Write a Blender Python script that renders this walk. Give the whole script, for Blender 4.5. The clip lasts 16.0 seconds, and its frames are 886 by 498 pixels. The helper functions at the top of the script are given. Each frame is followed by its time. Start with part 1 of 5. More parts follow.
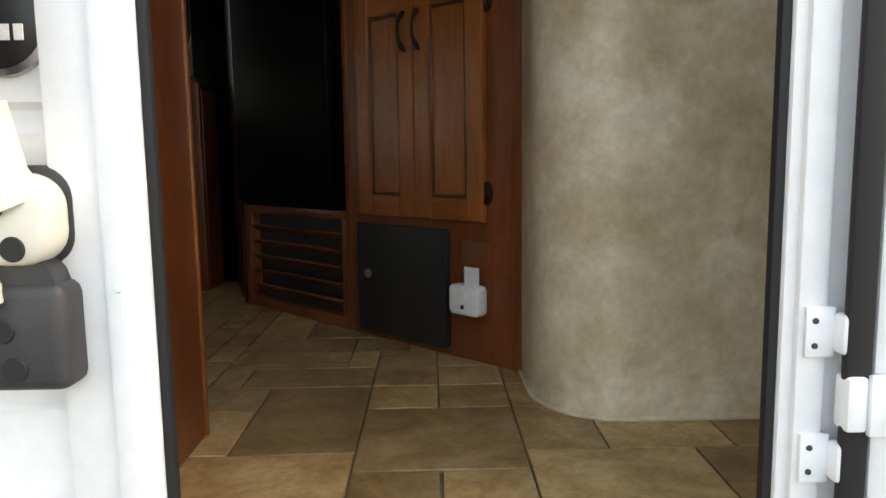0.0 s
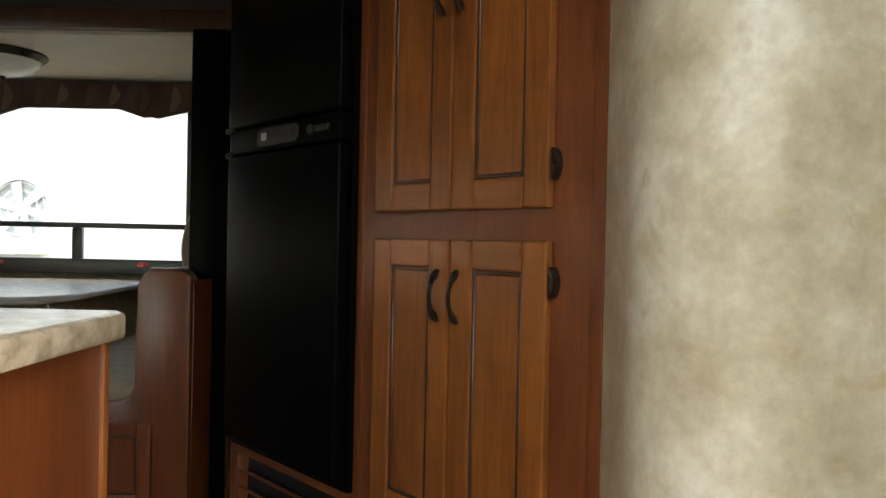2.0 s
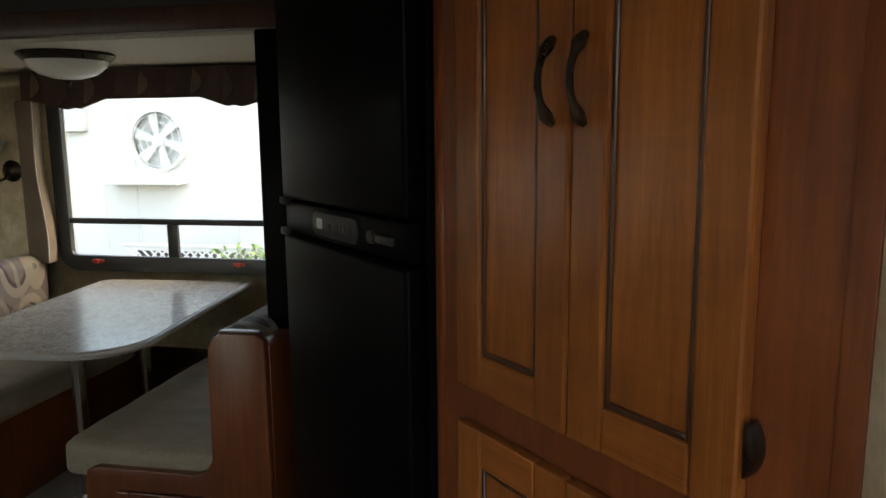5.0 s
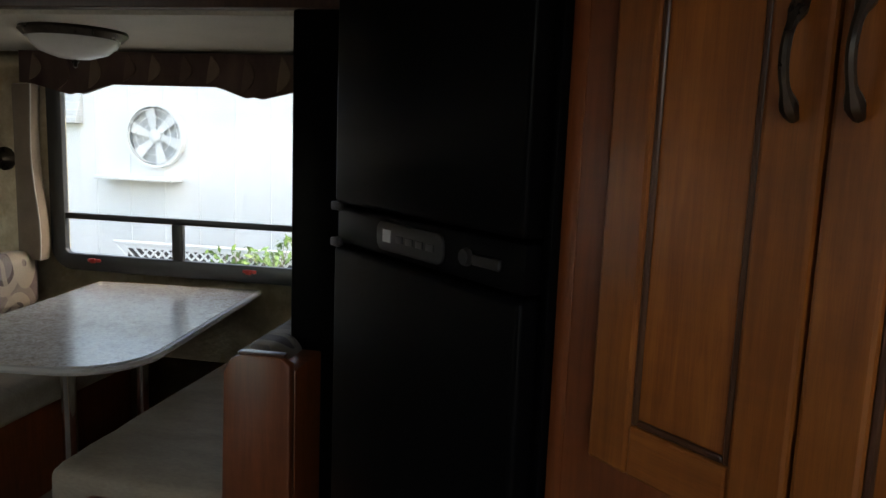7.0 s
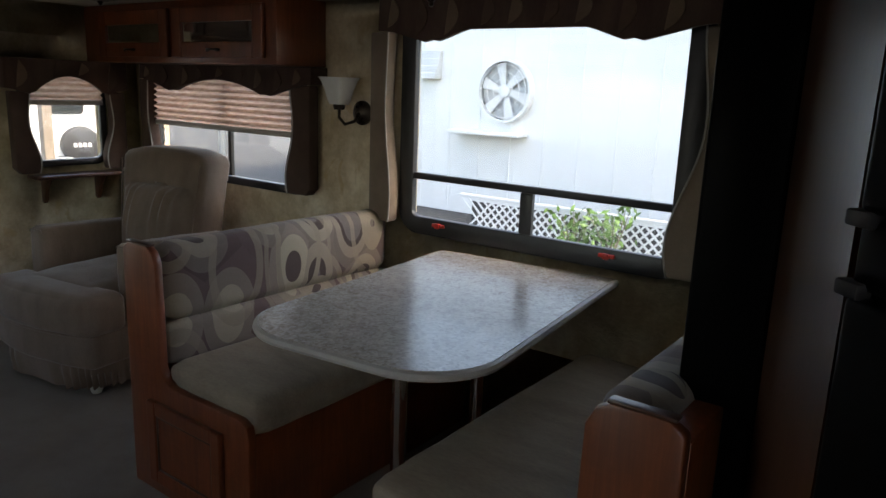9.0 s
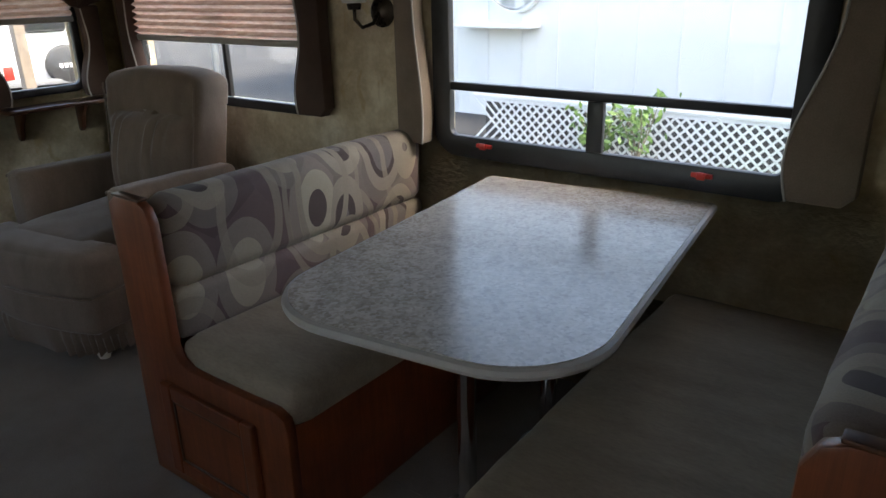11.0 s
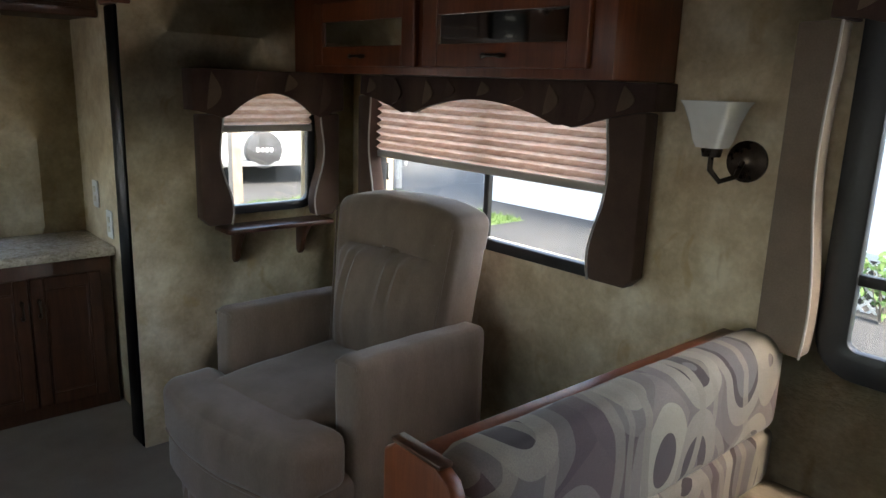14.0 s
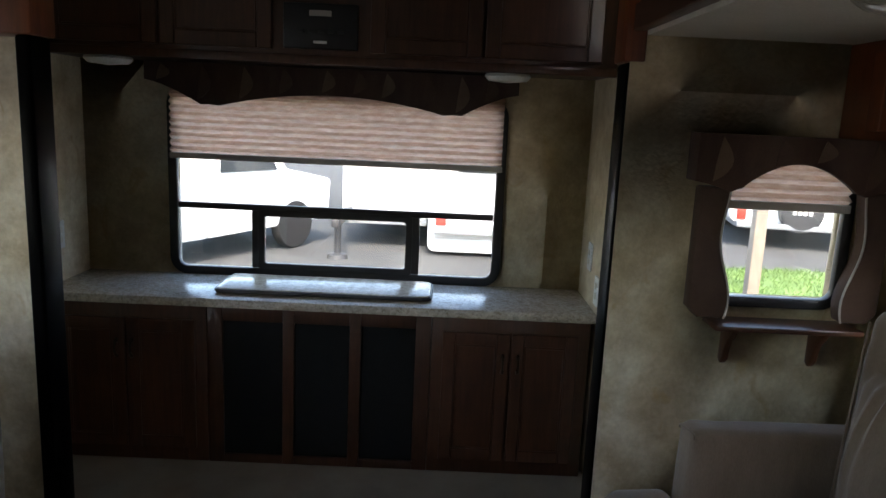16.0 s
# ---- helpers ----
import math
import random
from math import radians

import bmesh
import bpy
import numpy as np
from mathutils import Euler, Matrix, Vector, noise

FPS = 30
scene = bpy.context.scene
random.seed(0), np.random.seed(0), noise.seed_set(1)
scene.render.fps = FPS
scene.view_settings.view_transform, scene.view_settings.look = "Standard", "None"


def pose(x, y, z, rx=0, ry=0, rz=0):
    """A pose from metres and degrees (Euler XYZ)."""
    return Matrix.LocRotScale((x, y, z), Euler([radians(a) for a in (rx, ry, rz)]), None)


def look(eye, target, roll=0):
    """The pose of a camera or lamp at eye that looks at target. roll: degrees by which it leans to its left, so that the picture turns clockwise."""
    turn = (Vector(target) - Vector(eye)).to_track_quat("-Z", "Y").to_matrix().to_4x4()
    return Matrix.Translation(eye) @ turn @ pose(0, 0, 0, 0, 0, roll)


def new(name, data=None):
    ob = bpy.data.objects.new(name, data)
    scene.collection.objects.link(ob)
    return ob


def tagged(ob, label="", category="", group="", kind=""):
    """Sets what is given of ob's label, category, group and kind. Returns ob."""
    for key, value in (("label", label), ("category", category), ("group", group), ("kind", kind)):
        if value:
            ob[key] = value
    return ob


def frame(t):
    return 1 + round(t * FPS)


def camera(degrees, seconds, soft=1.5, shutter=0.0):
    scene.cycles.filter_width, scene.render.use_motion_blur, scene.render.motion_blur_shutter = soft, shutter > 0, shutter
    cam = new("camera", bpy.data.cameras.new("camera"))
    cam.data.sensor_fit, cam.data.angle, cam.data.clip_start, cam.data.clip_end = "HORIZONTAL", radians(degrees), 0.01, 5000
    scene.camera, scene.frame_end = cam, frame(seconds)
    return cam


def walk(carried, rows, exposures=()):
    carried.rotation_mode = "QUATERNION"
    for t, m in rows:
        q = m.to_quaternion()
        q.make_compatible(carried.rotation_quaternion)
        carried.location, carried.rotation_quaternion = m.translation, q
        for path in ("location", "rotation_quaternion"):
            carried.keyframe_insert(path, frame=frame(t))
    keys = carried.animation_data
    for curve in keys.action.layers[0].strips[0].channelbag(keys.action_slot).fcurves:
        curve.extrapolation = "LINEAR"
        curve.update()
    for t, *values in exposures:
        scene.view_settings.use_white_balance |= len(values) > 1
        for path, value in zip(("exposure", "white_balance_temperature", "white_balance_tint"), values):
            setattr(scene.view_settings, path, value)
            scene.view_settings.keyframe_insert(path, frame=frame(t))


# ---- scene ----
cam = camera(63.4, 16.0)
PATH = [
    (0, (0.041, -0.272, 0.516), (0.072, 1.712, 0.265), -0.8),
    (0.5, (0.046, -0.075, 0.592), (0.078, 1.921, 0.462), 0.8),
    (1, (0.053, 0.039, 0.736), (-0.023, 2.033, 0.598), -0.1),
    (1.5, (0.025, 0.163, 0.842), (-0.059, 2.16, 0.748), 0.4),
    (2, (0.003, 0.231, 0.951), (-0.021, 2.231, 0.932), 1.2),
    (2.5, (0.001, 0.355, 1.019), (0.001, 2.355, 0.976), -3.5),
    (3, (0.031, 0.41, 1.167), (-0.067, 2.404, 1.049), 1.0),
    (3.5, (0.039, 0.504, 1.188), (-0.159, 2.484, 0.987), -0.8),
    (4, (0.005, 0.73, 1.312), (-0.299, 2.686, 1.026), -0.4),
    (4.5, (0.034, 0.749, 1.392), (-0.344, 2.687, 1.075), -1.1),
    (7, (-0.201, 0.995, 1.367), (-0.554, 2.943, 1.081), 2.2),
    (7.5, (-0.245, 1.041, 1.383), (-0.622, 2.976, 1.045), 1.9),
    (8, (-0.324, 1.202, 1.379), (-1.038, 3.035, 1.016), 2.3),
    (8.5, (-0.418, 1.371, 1.363), (-1.483, 3.019, 0.975), 3.0),
    (9, (-0.551, 1.5, 1.353), (-1.709, 3.07, 0.915), 2.2),
    (9.5, (-0.713, 1.631, 1.353), (-1.922, 3.143, 0.851), 0.6),
    (10, (-0.805, 1.764, 1.336), (-2.022, 3.218, 0.699), -1.9),
    (12.5, (-1.351, 1.799, 1.348), (-2.339, 3.37, 0.604), 1.2),
    (13, (-1.558, 1.956, 1.354), (-2.821, 3.374, 0.726), 0.3),
    (13.5, (-1.668, 2.023, 1.381), (-3.099, 3.298, 0.808), 1.4),
    (14, (-1.846, 2.05, 1.403), (-3.31, 3.335, 0.949), 2.0),
    (14.5, (-1.993, 2.127, 1.412), (-3.597, 3.263, 1.041), 1.4),
    (15, (-2.108, 2.229, 1.423), (-3.915, 3.0, 1.046), 2.2),
    (15.5, (-2.149, 2.303, 1.434), (-4.084, 2.67, 1.083), 2.3),
    (16, (-2.202, 2.308, 1.442), (-4.167, 2.316, 1.07), 2.6),
]
EXPOSURES = [(0.0, 2.45, 9200, 11), (0.5, 2.95, 9900, 11), (1.0, 3.3, 9600, 11), (2.0, 3.5, 9200, 11), (2.5, 3.4, 9100, 11), (3.5, 3.1, 8900, 10), (4.7, 3.05, 8900, 10), (7.0, 2.8, 8200, 12), (9.0, 2.72, 7700, 14), (10.2, 2.75, 7400, 14), (12.4, 3.1, 7400, 13), (13.0, 3.25, 7300, 12), (13.5, 3.4, 7300, 12), (14.5, 3.5, 7200, 12), (15.2, 3.35, 7100, 12), (16.0, 3.2, 7000, 12)]
walk(cam, [(t, look(eye, target, roll)) for t, eye, target, roll in PATH], EXPOSURES)

# world and sun
world = bpy.data.worlds.new("sky")
scene.world = world
world.use_nodes = True
wn = world.node_tree
sky = wn.nodes.new("ShaderNodeTexSky")
sky.sky_type, sky.sun_disc = "NISHITA", False
sky.sun_elevation, sky.sun_rotation = radians(52), radians(80)
sky.air_density, sky.dust_density = 1.0, 2.5
wn.links.new(sky.outputs[0], wn.nodes["Background"].inputs[0])
wn.nodes["Background"].inputs[1].default_value = 0.15
sun = new("sun", bpy.data.lights.new("sun", "SUN"))
sun.data.energy, sun.data.angle, sun.data.color = 1.1, radians(12), (1.0, 0.96, 0.9)
sun.matrix_world = look((9, 3, 12), (0, 2, 0))

# daylight standing in the opening of the sofa window
lamp = new("sofa_window_light", bpy.data.lights.new("sofa_window_light", "AREA"))
lamp.data.shape, lamp.data.size, lamp.data.size_y, lamp.data.energy, lamp.data.color = "RECTANGLE", 2.0, 0.75, 0.5, (0.84, 0.92, 1.0)
lamp.matrix_world = look((-3.2, -0.27, 1.2), (-3.2, 2.0, 1.1))


# ---- materials ----
def nodes_of(name):
    m = bpy.data.materials.new(name)
    m.use_nodes = True
    t = m.node_tree
    return m, t, t.nodes["Principled BSDF"]


def ramp(t, fac, stops, constant=False):
    r = t.nodes.new("ShaderNodeValToRGB")
    els = r.color_ramp.elements
    while len(els) < len(stops):
        els.new(0.5)
    for e, (p, c) in zip(els, stops):
        e.position, e.color = p, (*c, 1)
    if constant:
        r.color_ramp.interpolation = "CONSTANT"
    t.links.new(fac, r.inputs[0])
    return r.outputs[0]


def coords(t, scale=(1, 1, 1), rot=(0, 0, 0)):
    c = t.nodes.new("ShaderNodeTexCoord")
    mp = t.nodes.new("ShaderNodeMapping")
    mp.inputs["Scale"].default_value, mp.inputs["Rotation"].default_value = scale, rot
    t.links.new(c.outputs["Object"], mp.inputs[0])
    return mp.outputs[0]


def noise_of(t, vec, scale, detail=4, rough=0.55, distort=0.0):
    n = t.nodes.new("ShaderNodeTexNoise")
    n.inputs["Scale"].default_value, n.inputs["Detail"].default_value = scale, detail
    n.inputs["Roughness"].default_value, n.inputs["Distortion"].default_value = rough, distort
    t.links.new(vec, n.inputs["Vector"])
    return n.outputs[0]


def mixed(t, a, b, fac, how="MIX"):
    m = t.nodes.new("ShaderNodeMix")
    m.data_type, m.blend_type = "RGBA", how
    for sock, v in ((m.inputs[0], fac), (m.inputs[6], a), (m.inputs[7], b)):
        if isinstance(v, bpy.types.NodeSocket):
            t.links.new(v, sock)
        else:
            sock.default_value = v if isinstance(v, (int, float)) else (*v, 1)
    return m.outputs[2]


def bumped(t, b, height, strength, distance=0.002):
    n = t.nodes.new("ShaderNodeBump")
    n.inputs["Strength"].default_value, n.inputs["Distance"].default_value = strength, distance
    t.links.new(height, n.inputs["Height"])
    t.links.new(n.outputs[0], b.inputs["Normal"])


def mottled(name, c1, c2, scale=6, rough=0.5, metal=0.0, bump=0.1, fine=120, stretch=(1, 1, 1), spread=0.2, spec=0.5, dist=0.001):
    """Two tones at a large scale, with grain at a fine one."""
    m, t, b = nodes_of(name)
    v = coords(t, stretch)
    big = noise_of(t, v, scale, 5, 0.6)
    small = noise_of(t, v, fine, 3)
    col = ramp(t, big, [(0.5 - spread, c1), (0.5 + spread, c2)])
    grain = ramp(t, small, [(0.25, (0.86,) * 3), (0.75, (1.06,) * 3)])
    t.links.new(mixed(t, col, grain, 1.0, "MULTIPLY"), b.inputs["Base Color"])
    rr = ramp(t, big, [(0.3, (max(rough - 0.06, 0),) * 3), (0.7, (min(rough + 0.06, 1),) * 3)])
    t.links.new(rr, b.inputs["Roughness"])
    b.inputs["Metallic"].default_value = metal
    b.inputs["Specular IOR Level"].default_value = spec
    if bump:
        bumped(t, b, small, bump, dist)
    return m


def wood(name, c1, c2, rough=0.35, across=False):
    """Stained maple or cherry: stretched grain, slow blotches, satin lacquer."""
    m, t, b = nodes_of(name)
    v = coords(t, (1, 1, 14) if across else (14, 14, 1))
    blotch = noise_of(t, coords(t, (1, 1, 0.6)), 7, 3)
    grain = noise_of(t, v, 5, 6, 0.65, 0.6)
    pores = noise_of(t, coords(t, (4, 4, 200) if across else (200, 200, 4)), 4, 2)
    col = ramp(t, grain, [(0.3, c1), (0.7, c2)])
    col = mixed(t, col, ramp(t, blotch, [(0.3, (0.72, 0.7, 0.68)), (0.7, (1.15, 1.15, 1.12))]), 1.0, "MULTIPLY")
    col = mixed(t, col, ramp(t, pores, [(0.3, (0.85,) * 3), (0.55, (1.0,) * 3)]), 1.0, "MULTIPLY")
    info = t.nodes.new("ShaderNodeObjectInfo")
    col = mixed(t, col, ramp(t, info.outputs["Random"], [(0, (0.88,) * 3), (1, (1.1, 1.08, 1.04))]), 1.0, "MULTIPLY")
    flame = noise_of(t, coords(t, (26, 26, 3) if across else (3, 3, 26)), 2.2, 3, 0.5, 0.8)
    col = mixed(t, col, ramp(t, flame, [(0.35, (0.95,) * 3), (0.65, (1.04, 1.035, 1.03))]), 1.0, "MULTIPLY")
    t.links.new(col, b.inputs["Base Color"])
    b.inputs["Roughness"].default_value = rough
    b.inputs["Coat Weight"].default_value, b.inputs["Coat Roughness"].default_value = 0.15, 0.25
    bumped(t, b, grain, 0.06, 0.001)
    return m


def plain(name, c, rough=0.5, metal=0.0):
    m, t, b = nodes_of(name)
    n = noise_of(t, coords(t), 40, 3)
    t.links.new(ramp(t, n, [(0.3, tuple(x * 0.965 for x in c)), (0.7, tuple(min(x * 1.025, 1) for x in c))]), b.inputs["Base Color"])
    b.inputs["Roughness"].default_value, b.inputs["Metallic"].default_value = rough, metal
    return m


def wallpaper():
    m, t, b = nodes_of("wallpaper")
    v = coords(t)
    big = noise_of(t, v, 7, 8, 0.68, 0.1)
    spots = noise_of(t, coords(t, (1, 1, 0.7)), 9, 3, 0.5, 1.2)
    fine = noise_of(t, v, 60, 4)
    col = ramp(t, big, [(0.32, (0.47, 0.36, 0.22)), (0.5, (0.64, 0.53, 0.36)), (0.66, (0.80, 0.71, 0.54))])
    col = mixed(t, col, (0.50, 0.34, 0.15), ramp(t, spots, [(0.62, (0,) * 3), (0.72, (0.6,) * 3)]))
    col = mixed(t, col, ramp(t, fine, [(0.3, (0.92,) * 3), (0.7, (1.05,) * 3)]), 1.0, "MULTIPLY")
    t.links.new(col, b.inputs["Base Color"])
    b.inputs["Roughness"].default_value = 0.38
    bumped(t, b, fine, 0.12, 0.001)
    return m


def laminate(name="granite_laminate", tint=(1, 1, 1), blend=0.55):
    m, t, b = nodes_of(name)
    v = coords(t)
    vo = t.nodes.new("ShaderNodeTexVoronoi")
    vo.inputs["Scale"].default_value = 130
    t.links.new(v, vo.inputs["Vector"])
    big = noise_of(t, v, 28, 5, 0.7)
    col = ramp(t, vo.outputs["Color"], [(0.15, (0.26, 0.22, 0.175)), (0.45, (0.50, 0.45, 0.385)), (0.8, (0.70, 0.66, 0.60))])
    col = mixed(t, col, ramp(t, big, [(0.35, (0.38, 0.335, 0.28)), (0.65, (0.68, 0.64, 0.58))]), blend)
    col = mixed(t, col, tint, 1.0, "MULTIPLY")
    t.links.new(col, b.inputs["Base Color"])
    b.inputs["Roughness"].default_value = 0.22
    bumped(t, b, noise_of(t, v, 300, 2), 0.06, 0.0006)
    return m


def swirl_fabric():
    """Woven upholstery with overlapping rings and leaf shapes."""
    m, t, b = nodes_of("swirl_upholstery")
    warp = noise_of(t, coords(t), 3, 2)

    def rings(scale, stretch, off, stops):
        mp = coords(t, stretch)
        ad = t.nodes.new("ShaderNodeVectorMath")
        ad.inputs[1].default_value = off
        t.links.new(mp, ad.inputs[0])
        vo = t.nodes.new("ShaderNodeTexVoronoi")
        vo.inputs["Scale"].default_value, vo.inputs["Randomness"].default_value = scale, 0.7
        t.links.new(ad.outputs[0], vo.inputs["Vector"])
        return ramp(t, vo.outputs["Distance"], stops, True), ramp(t, vo.outputs["Color"], [(0, (0.75, 0.72, 0.75)), (1, (1.2, 1.2, 1.15))])

    a, tint = rings(3.5, (0.3, 1.25, 0.8), (0.3, 0.1, 0.2),
                    [(0, (0.17, 0.15, 0.145)), (0.25, (0.065, 0.043, 0.042)), (0.31, (0.33, 0.29, 0.225)), (0.43, (0.20, 0.165, 0.145)), (0.56, (0.115, 0.075, 0.075))])
    c, _ = rings(2.5, (0.3, 1.3, 0.7), (5.3, 2.1, 0.7), [(0, (0, 0, 0)), (0.30, (1, 1, 1)), (0.37, (0, 0, 0)), (0.47, (0.7,) * 3), (0.53, (0, 0, 0))])
    col = mixed(t, mixed(t, a, tint, 1.0, "MULTIPLY"), (0.28, 0.24, 0.185), c)
    col = mixed(t, col, ramp(t, warp, [(0.3, (0.9,) * 3), (0.7, (1.08,) * 3)]), 1.0, "MULTIPLY")
    weave = noise_of(t, coords(t), 400, 2)
    t.links.new(mixed(t, col, ramp(t, weave, [(0.3, (0.85,) * 3), (0.7, (1.1,) * 3)]), 1.0, "MULTIPLY"), b.inputs["Base Color"])
    b.inputs["Roughness"].default_value = 0.85
    b.inputs["Sheen Weight"].default_value = 0.2
    bumped(t, b, weave, 0.3, 0.001)
    return m


def pile_fabric(name, c1, c2, fine=250, scale=5, stretch=(1, 1, 1), sheen=0.35):
    m = mottled(name, c1, c2, scale, 0.9, 0, 0.5, fine, stretch, 0.22, 0.2, 0.0015)
    b = m.node_tree.nodes["Principled BSDF"]
    b.inputs["Sheen Weight"].default_value, b.inputs["Sheen Roughness"].default_value = sheen, 0.4
    return m


def shade_fabric():
    """Thin pleated paper that lets daylight through."""
    m, t, b = nodes_of("pleated_paper")
    v = coords(t, (6, 1, 20))
    n = noise_of(t, v, 3, 4, 0.6)
    col = ramp(t, n, [(0.3, (0.56, 0.36, 0.27)), (0.5, (0.66, 0.46, 0.36)), (0.7, (0.78, 0.60, 0.49))])
    t.links.new(col, b.inputs["Base Color"])
    b.inputs["Roughness"].default_value = 0.8
    tr = t.nodes.new("ShaderNodeBsdfTranslucent")
    t.links.new(col, tr.inputs[0])
    mx = t.nodes.new("ShaderNodeMixShader")
    mx.inputs[0].default_value = 0.6
    t.links.new(b.outputs[0], mx.inputs[1])
    t.links.new(tr.outputs[0], mx.inputs[2])
    t.links.new(mx.outputs[0], t.nodes["Material Output"].inputs[0])
    return m


def pane_glass(name, tint=(1, 1, 1), gloss=0.06):
    m, t, b = nodes_of(name)
    tr, gl, mx = (t.nodes.new("ShaderNode" + k) for k in ("BsdfTransparent", "BsdfGlossy", "MixShader"))
    tr.inputs[0].default_value = (*tint, 1)
    gl.inputs["Roughness"].default_value = 0.02
    mx.inputs[0].default_value = gloss
    for a, c in ((tr.outputs[0], mx.inputs[1]), (gl.outputs[0], mx.inputs[2]), (mx.outputs[0], t.nodes["Material Output"].inputs[0])):
        t.links.new(a, c)
    return m


def tile_vinyl():
    m, t, b = nodes_of("slate_tile")
    info = t.nodes.new("ShaderNodeObjectInfo")
    off = t.nodes.new("ShaderNodeVectorMath")
    off.operation = "SCALE"
    comb = t.nodes.new("ShaderNodeCombineXYZ")
    for k in range(3):
        t.links.new(info.outputs["Random"], comb.inputs[k])
    t.links.new(comb.outputs[0], off.inputs[0])
    off.inputs["Scale"].default_value = 37
    ad = t.nodes.new("ShaderNodeVectorMath")
    t.links.new(coords(t), ad.inputs[0])
    t.links.new(off.outputs[0], ad.inputs[1])
    n = noise_of(t, ad.outputs[0], 9, 6, 0.68, 0.5)
    f = noise_of(t, ad.outputs[0], 70, 4, 0.6)
    col = ramp(t, n, [(0.28, (0.22, 0.122, 0.045)), (0.45, (0.38, 0.235, 0.095)), (0.62, (0.54, 0.36, 0.165)), (0.78, (0.64, 0.47, 0.26))])
    tone = ramp(t, info.outputs["Random"], [(0, (0.72, 0.70, 0.68)), (0.5, (1.0, 0.98, 0.95)), (1, (1.3, 1.3, 1.25))])
    col = mixed(t, mixed(t, col, tone, 1.0, "MULTIPLY"), ramp(t, f, [(0.3, (0.82,) * 3), (0.7, (1.1,) * 3)]), 1.0, "MULTIPLY")
    t.links.new(col, b.inputs["Base Color"])
    b.inputs["Roughness"].default_value = 0.42
    bumped(t, b, n, 0.25, 0.003)
    return m


WALL = wallpaper()
CHERRY = wood("cherry_veneer", (0.15, 0.036, 0.011), (0.235, 0.062, 0.019), 0.38)
MAPLE = wood("stained_maple", (0.21, 0.056, 0.012), (0.36, 0.112, 0.024), 0.32)
MAPLE_RAIL = wood("stained_maple_rail", (0.21, 0.056, 0.012), (0.36, 0.112, 0.024), 0.32, True)
# dark trim's own colour; on the rear cabinets, cherry with shade painted in
DARK_AND_SHADED_WOOD = wood("dark_and_shaded_cherry", (0.055, 0.02, 0.010), (0.095, 0.037, 0.019), 0.36)
LAM = laminate()
LAM_BEIGE = laminate("beige_laminate", (1.12, 1.0, 0.82), 0.8)
SWIRL = swirl_fabric()
TILE = tile_vinyl()
GROUT = mottled("grout", (0.20, 0.16, 0.115), (0.27, 0.22, 0.165), 14, 0.8)
CARPET = pile_fabric("carpet", (0.23, 0.195, 0.162), (0.32, 0.28, 0.236), 220, 4, sheen=0.15)
VELVET = pile_fabric("taupe_velour", (0.18, 0.133, 0.10), (0.27, 0.208, 0.162), 300, 8, (1, 1, 0.3))
TWEED = pile_fabric("tan_tweed", (0.245, 0.195, 0.14), (0.36, 0.295, 0.215), 170, 12, (0.35, 1, 1), 0.1)
DRAPE = pile_fabric("brown_drape", (0.075, 0.046, 0.036), (0.115, 0.076, 0.06), 260, 6, sheen=0.15)
VALANCE = pile_fabric("valance_fabric", (0.055, 0.028, 0.025), (0.11, 0.073, 0.056), 260, 5, (1.6, 1.6, 0.5), 0.1)
TAUPE = pile_fabric("taupe_drape", (0.20, 0.155, 0.12), (0.28, 0.225, 0.175), 260, 6, sheen=0.15)
MOTIF = pile_fabric("leaf_motif_weave", (0.13, 0.09, 0.062), (0.19, 0.14, 0.10), 300, 9, sheen=0.1)
CEIL = mottled("ceiling_board", (0.62, 0.58, 0.49), (0.70, 0.66, 0.57), 8, 0.6)
BLACK = mottled("black_enamel", (0.0018, 0.0018, 0.0022), (0.003, 0.003, 0.0034), 3, 0.36, 0, 0.03, 500, (1, 1, 1), 0.3, 0.04)
BLACKP = mottled("black_plastic", (0.010, 0.010, 0.011), (0.018, 0.018, 0.019), 12, 0.45, 0, 0.1, 300)
FRAMEB = mottled("black_window_frame", (0.013, 0.014, 0.016), (0.022, 0.023, 0.026), 14, 0.38)
RUBBER = plain("rubber", (0.012, 0.012, 0.013), 0.7)
SPEAKER = mottled("speaker_cloth", (0.002, 0.002, 0.002), (0.005, 0.005, 0.005), 30, 0.95, 0, 0.3, 500)
BRONZE = mottled("oil_rubbed_bronze", (0.045, 0.036, 0.03), (0.085, 0.068, 0.055), 25, 0.3, 0.9)
CHROME = plain("chrome", (0.72, 0.72, 0.73), 0.12, 1.0)
STEEL = plain("steel", (0.55, 0.55, 0.56), 0.3, 1.0)
WHITEP = mottled("white_plastic", (0.74, 0.74, 0.72), (0.82, 0.82, 0.80), 20, 0.35)
WHITEM = plain("white_enamelled_metal", (0.82, 0.84, 0.85), 0.3)
OFFW = plain("off_white_plastic", (0.70, 0.67, 0.58), 0.35)
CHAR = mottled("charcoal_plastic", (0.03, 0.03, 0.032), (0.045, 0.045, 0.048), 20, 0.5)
GREYRAIL = plain("grey_rail", (0.42, 0.40, 0.37), 0.5)
OPAL = plain("opal_glass", (0.80, 0.82, 0.80), 0.22)
SHADE = shade_fabric()
GLASS = pane_glass("window_glass", (0.94, 0.96, 0.95), 0.05)
MIRROR = plain("mirror", (0.72, 0.72, 0.70), 0.05, 1.0)
RED = plain("red_plastic", (0.55, 0.03, 0.02), 0.35)
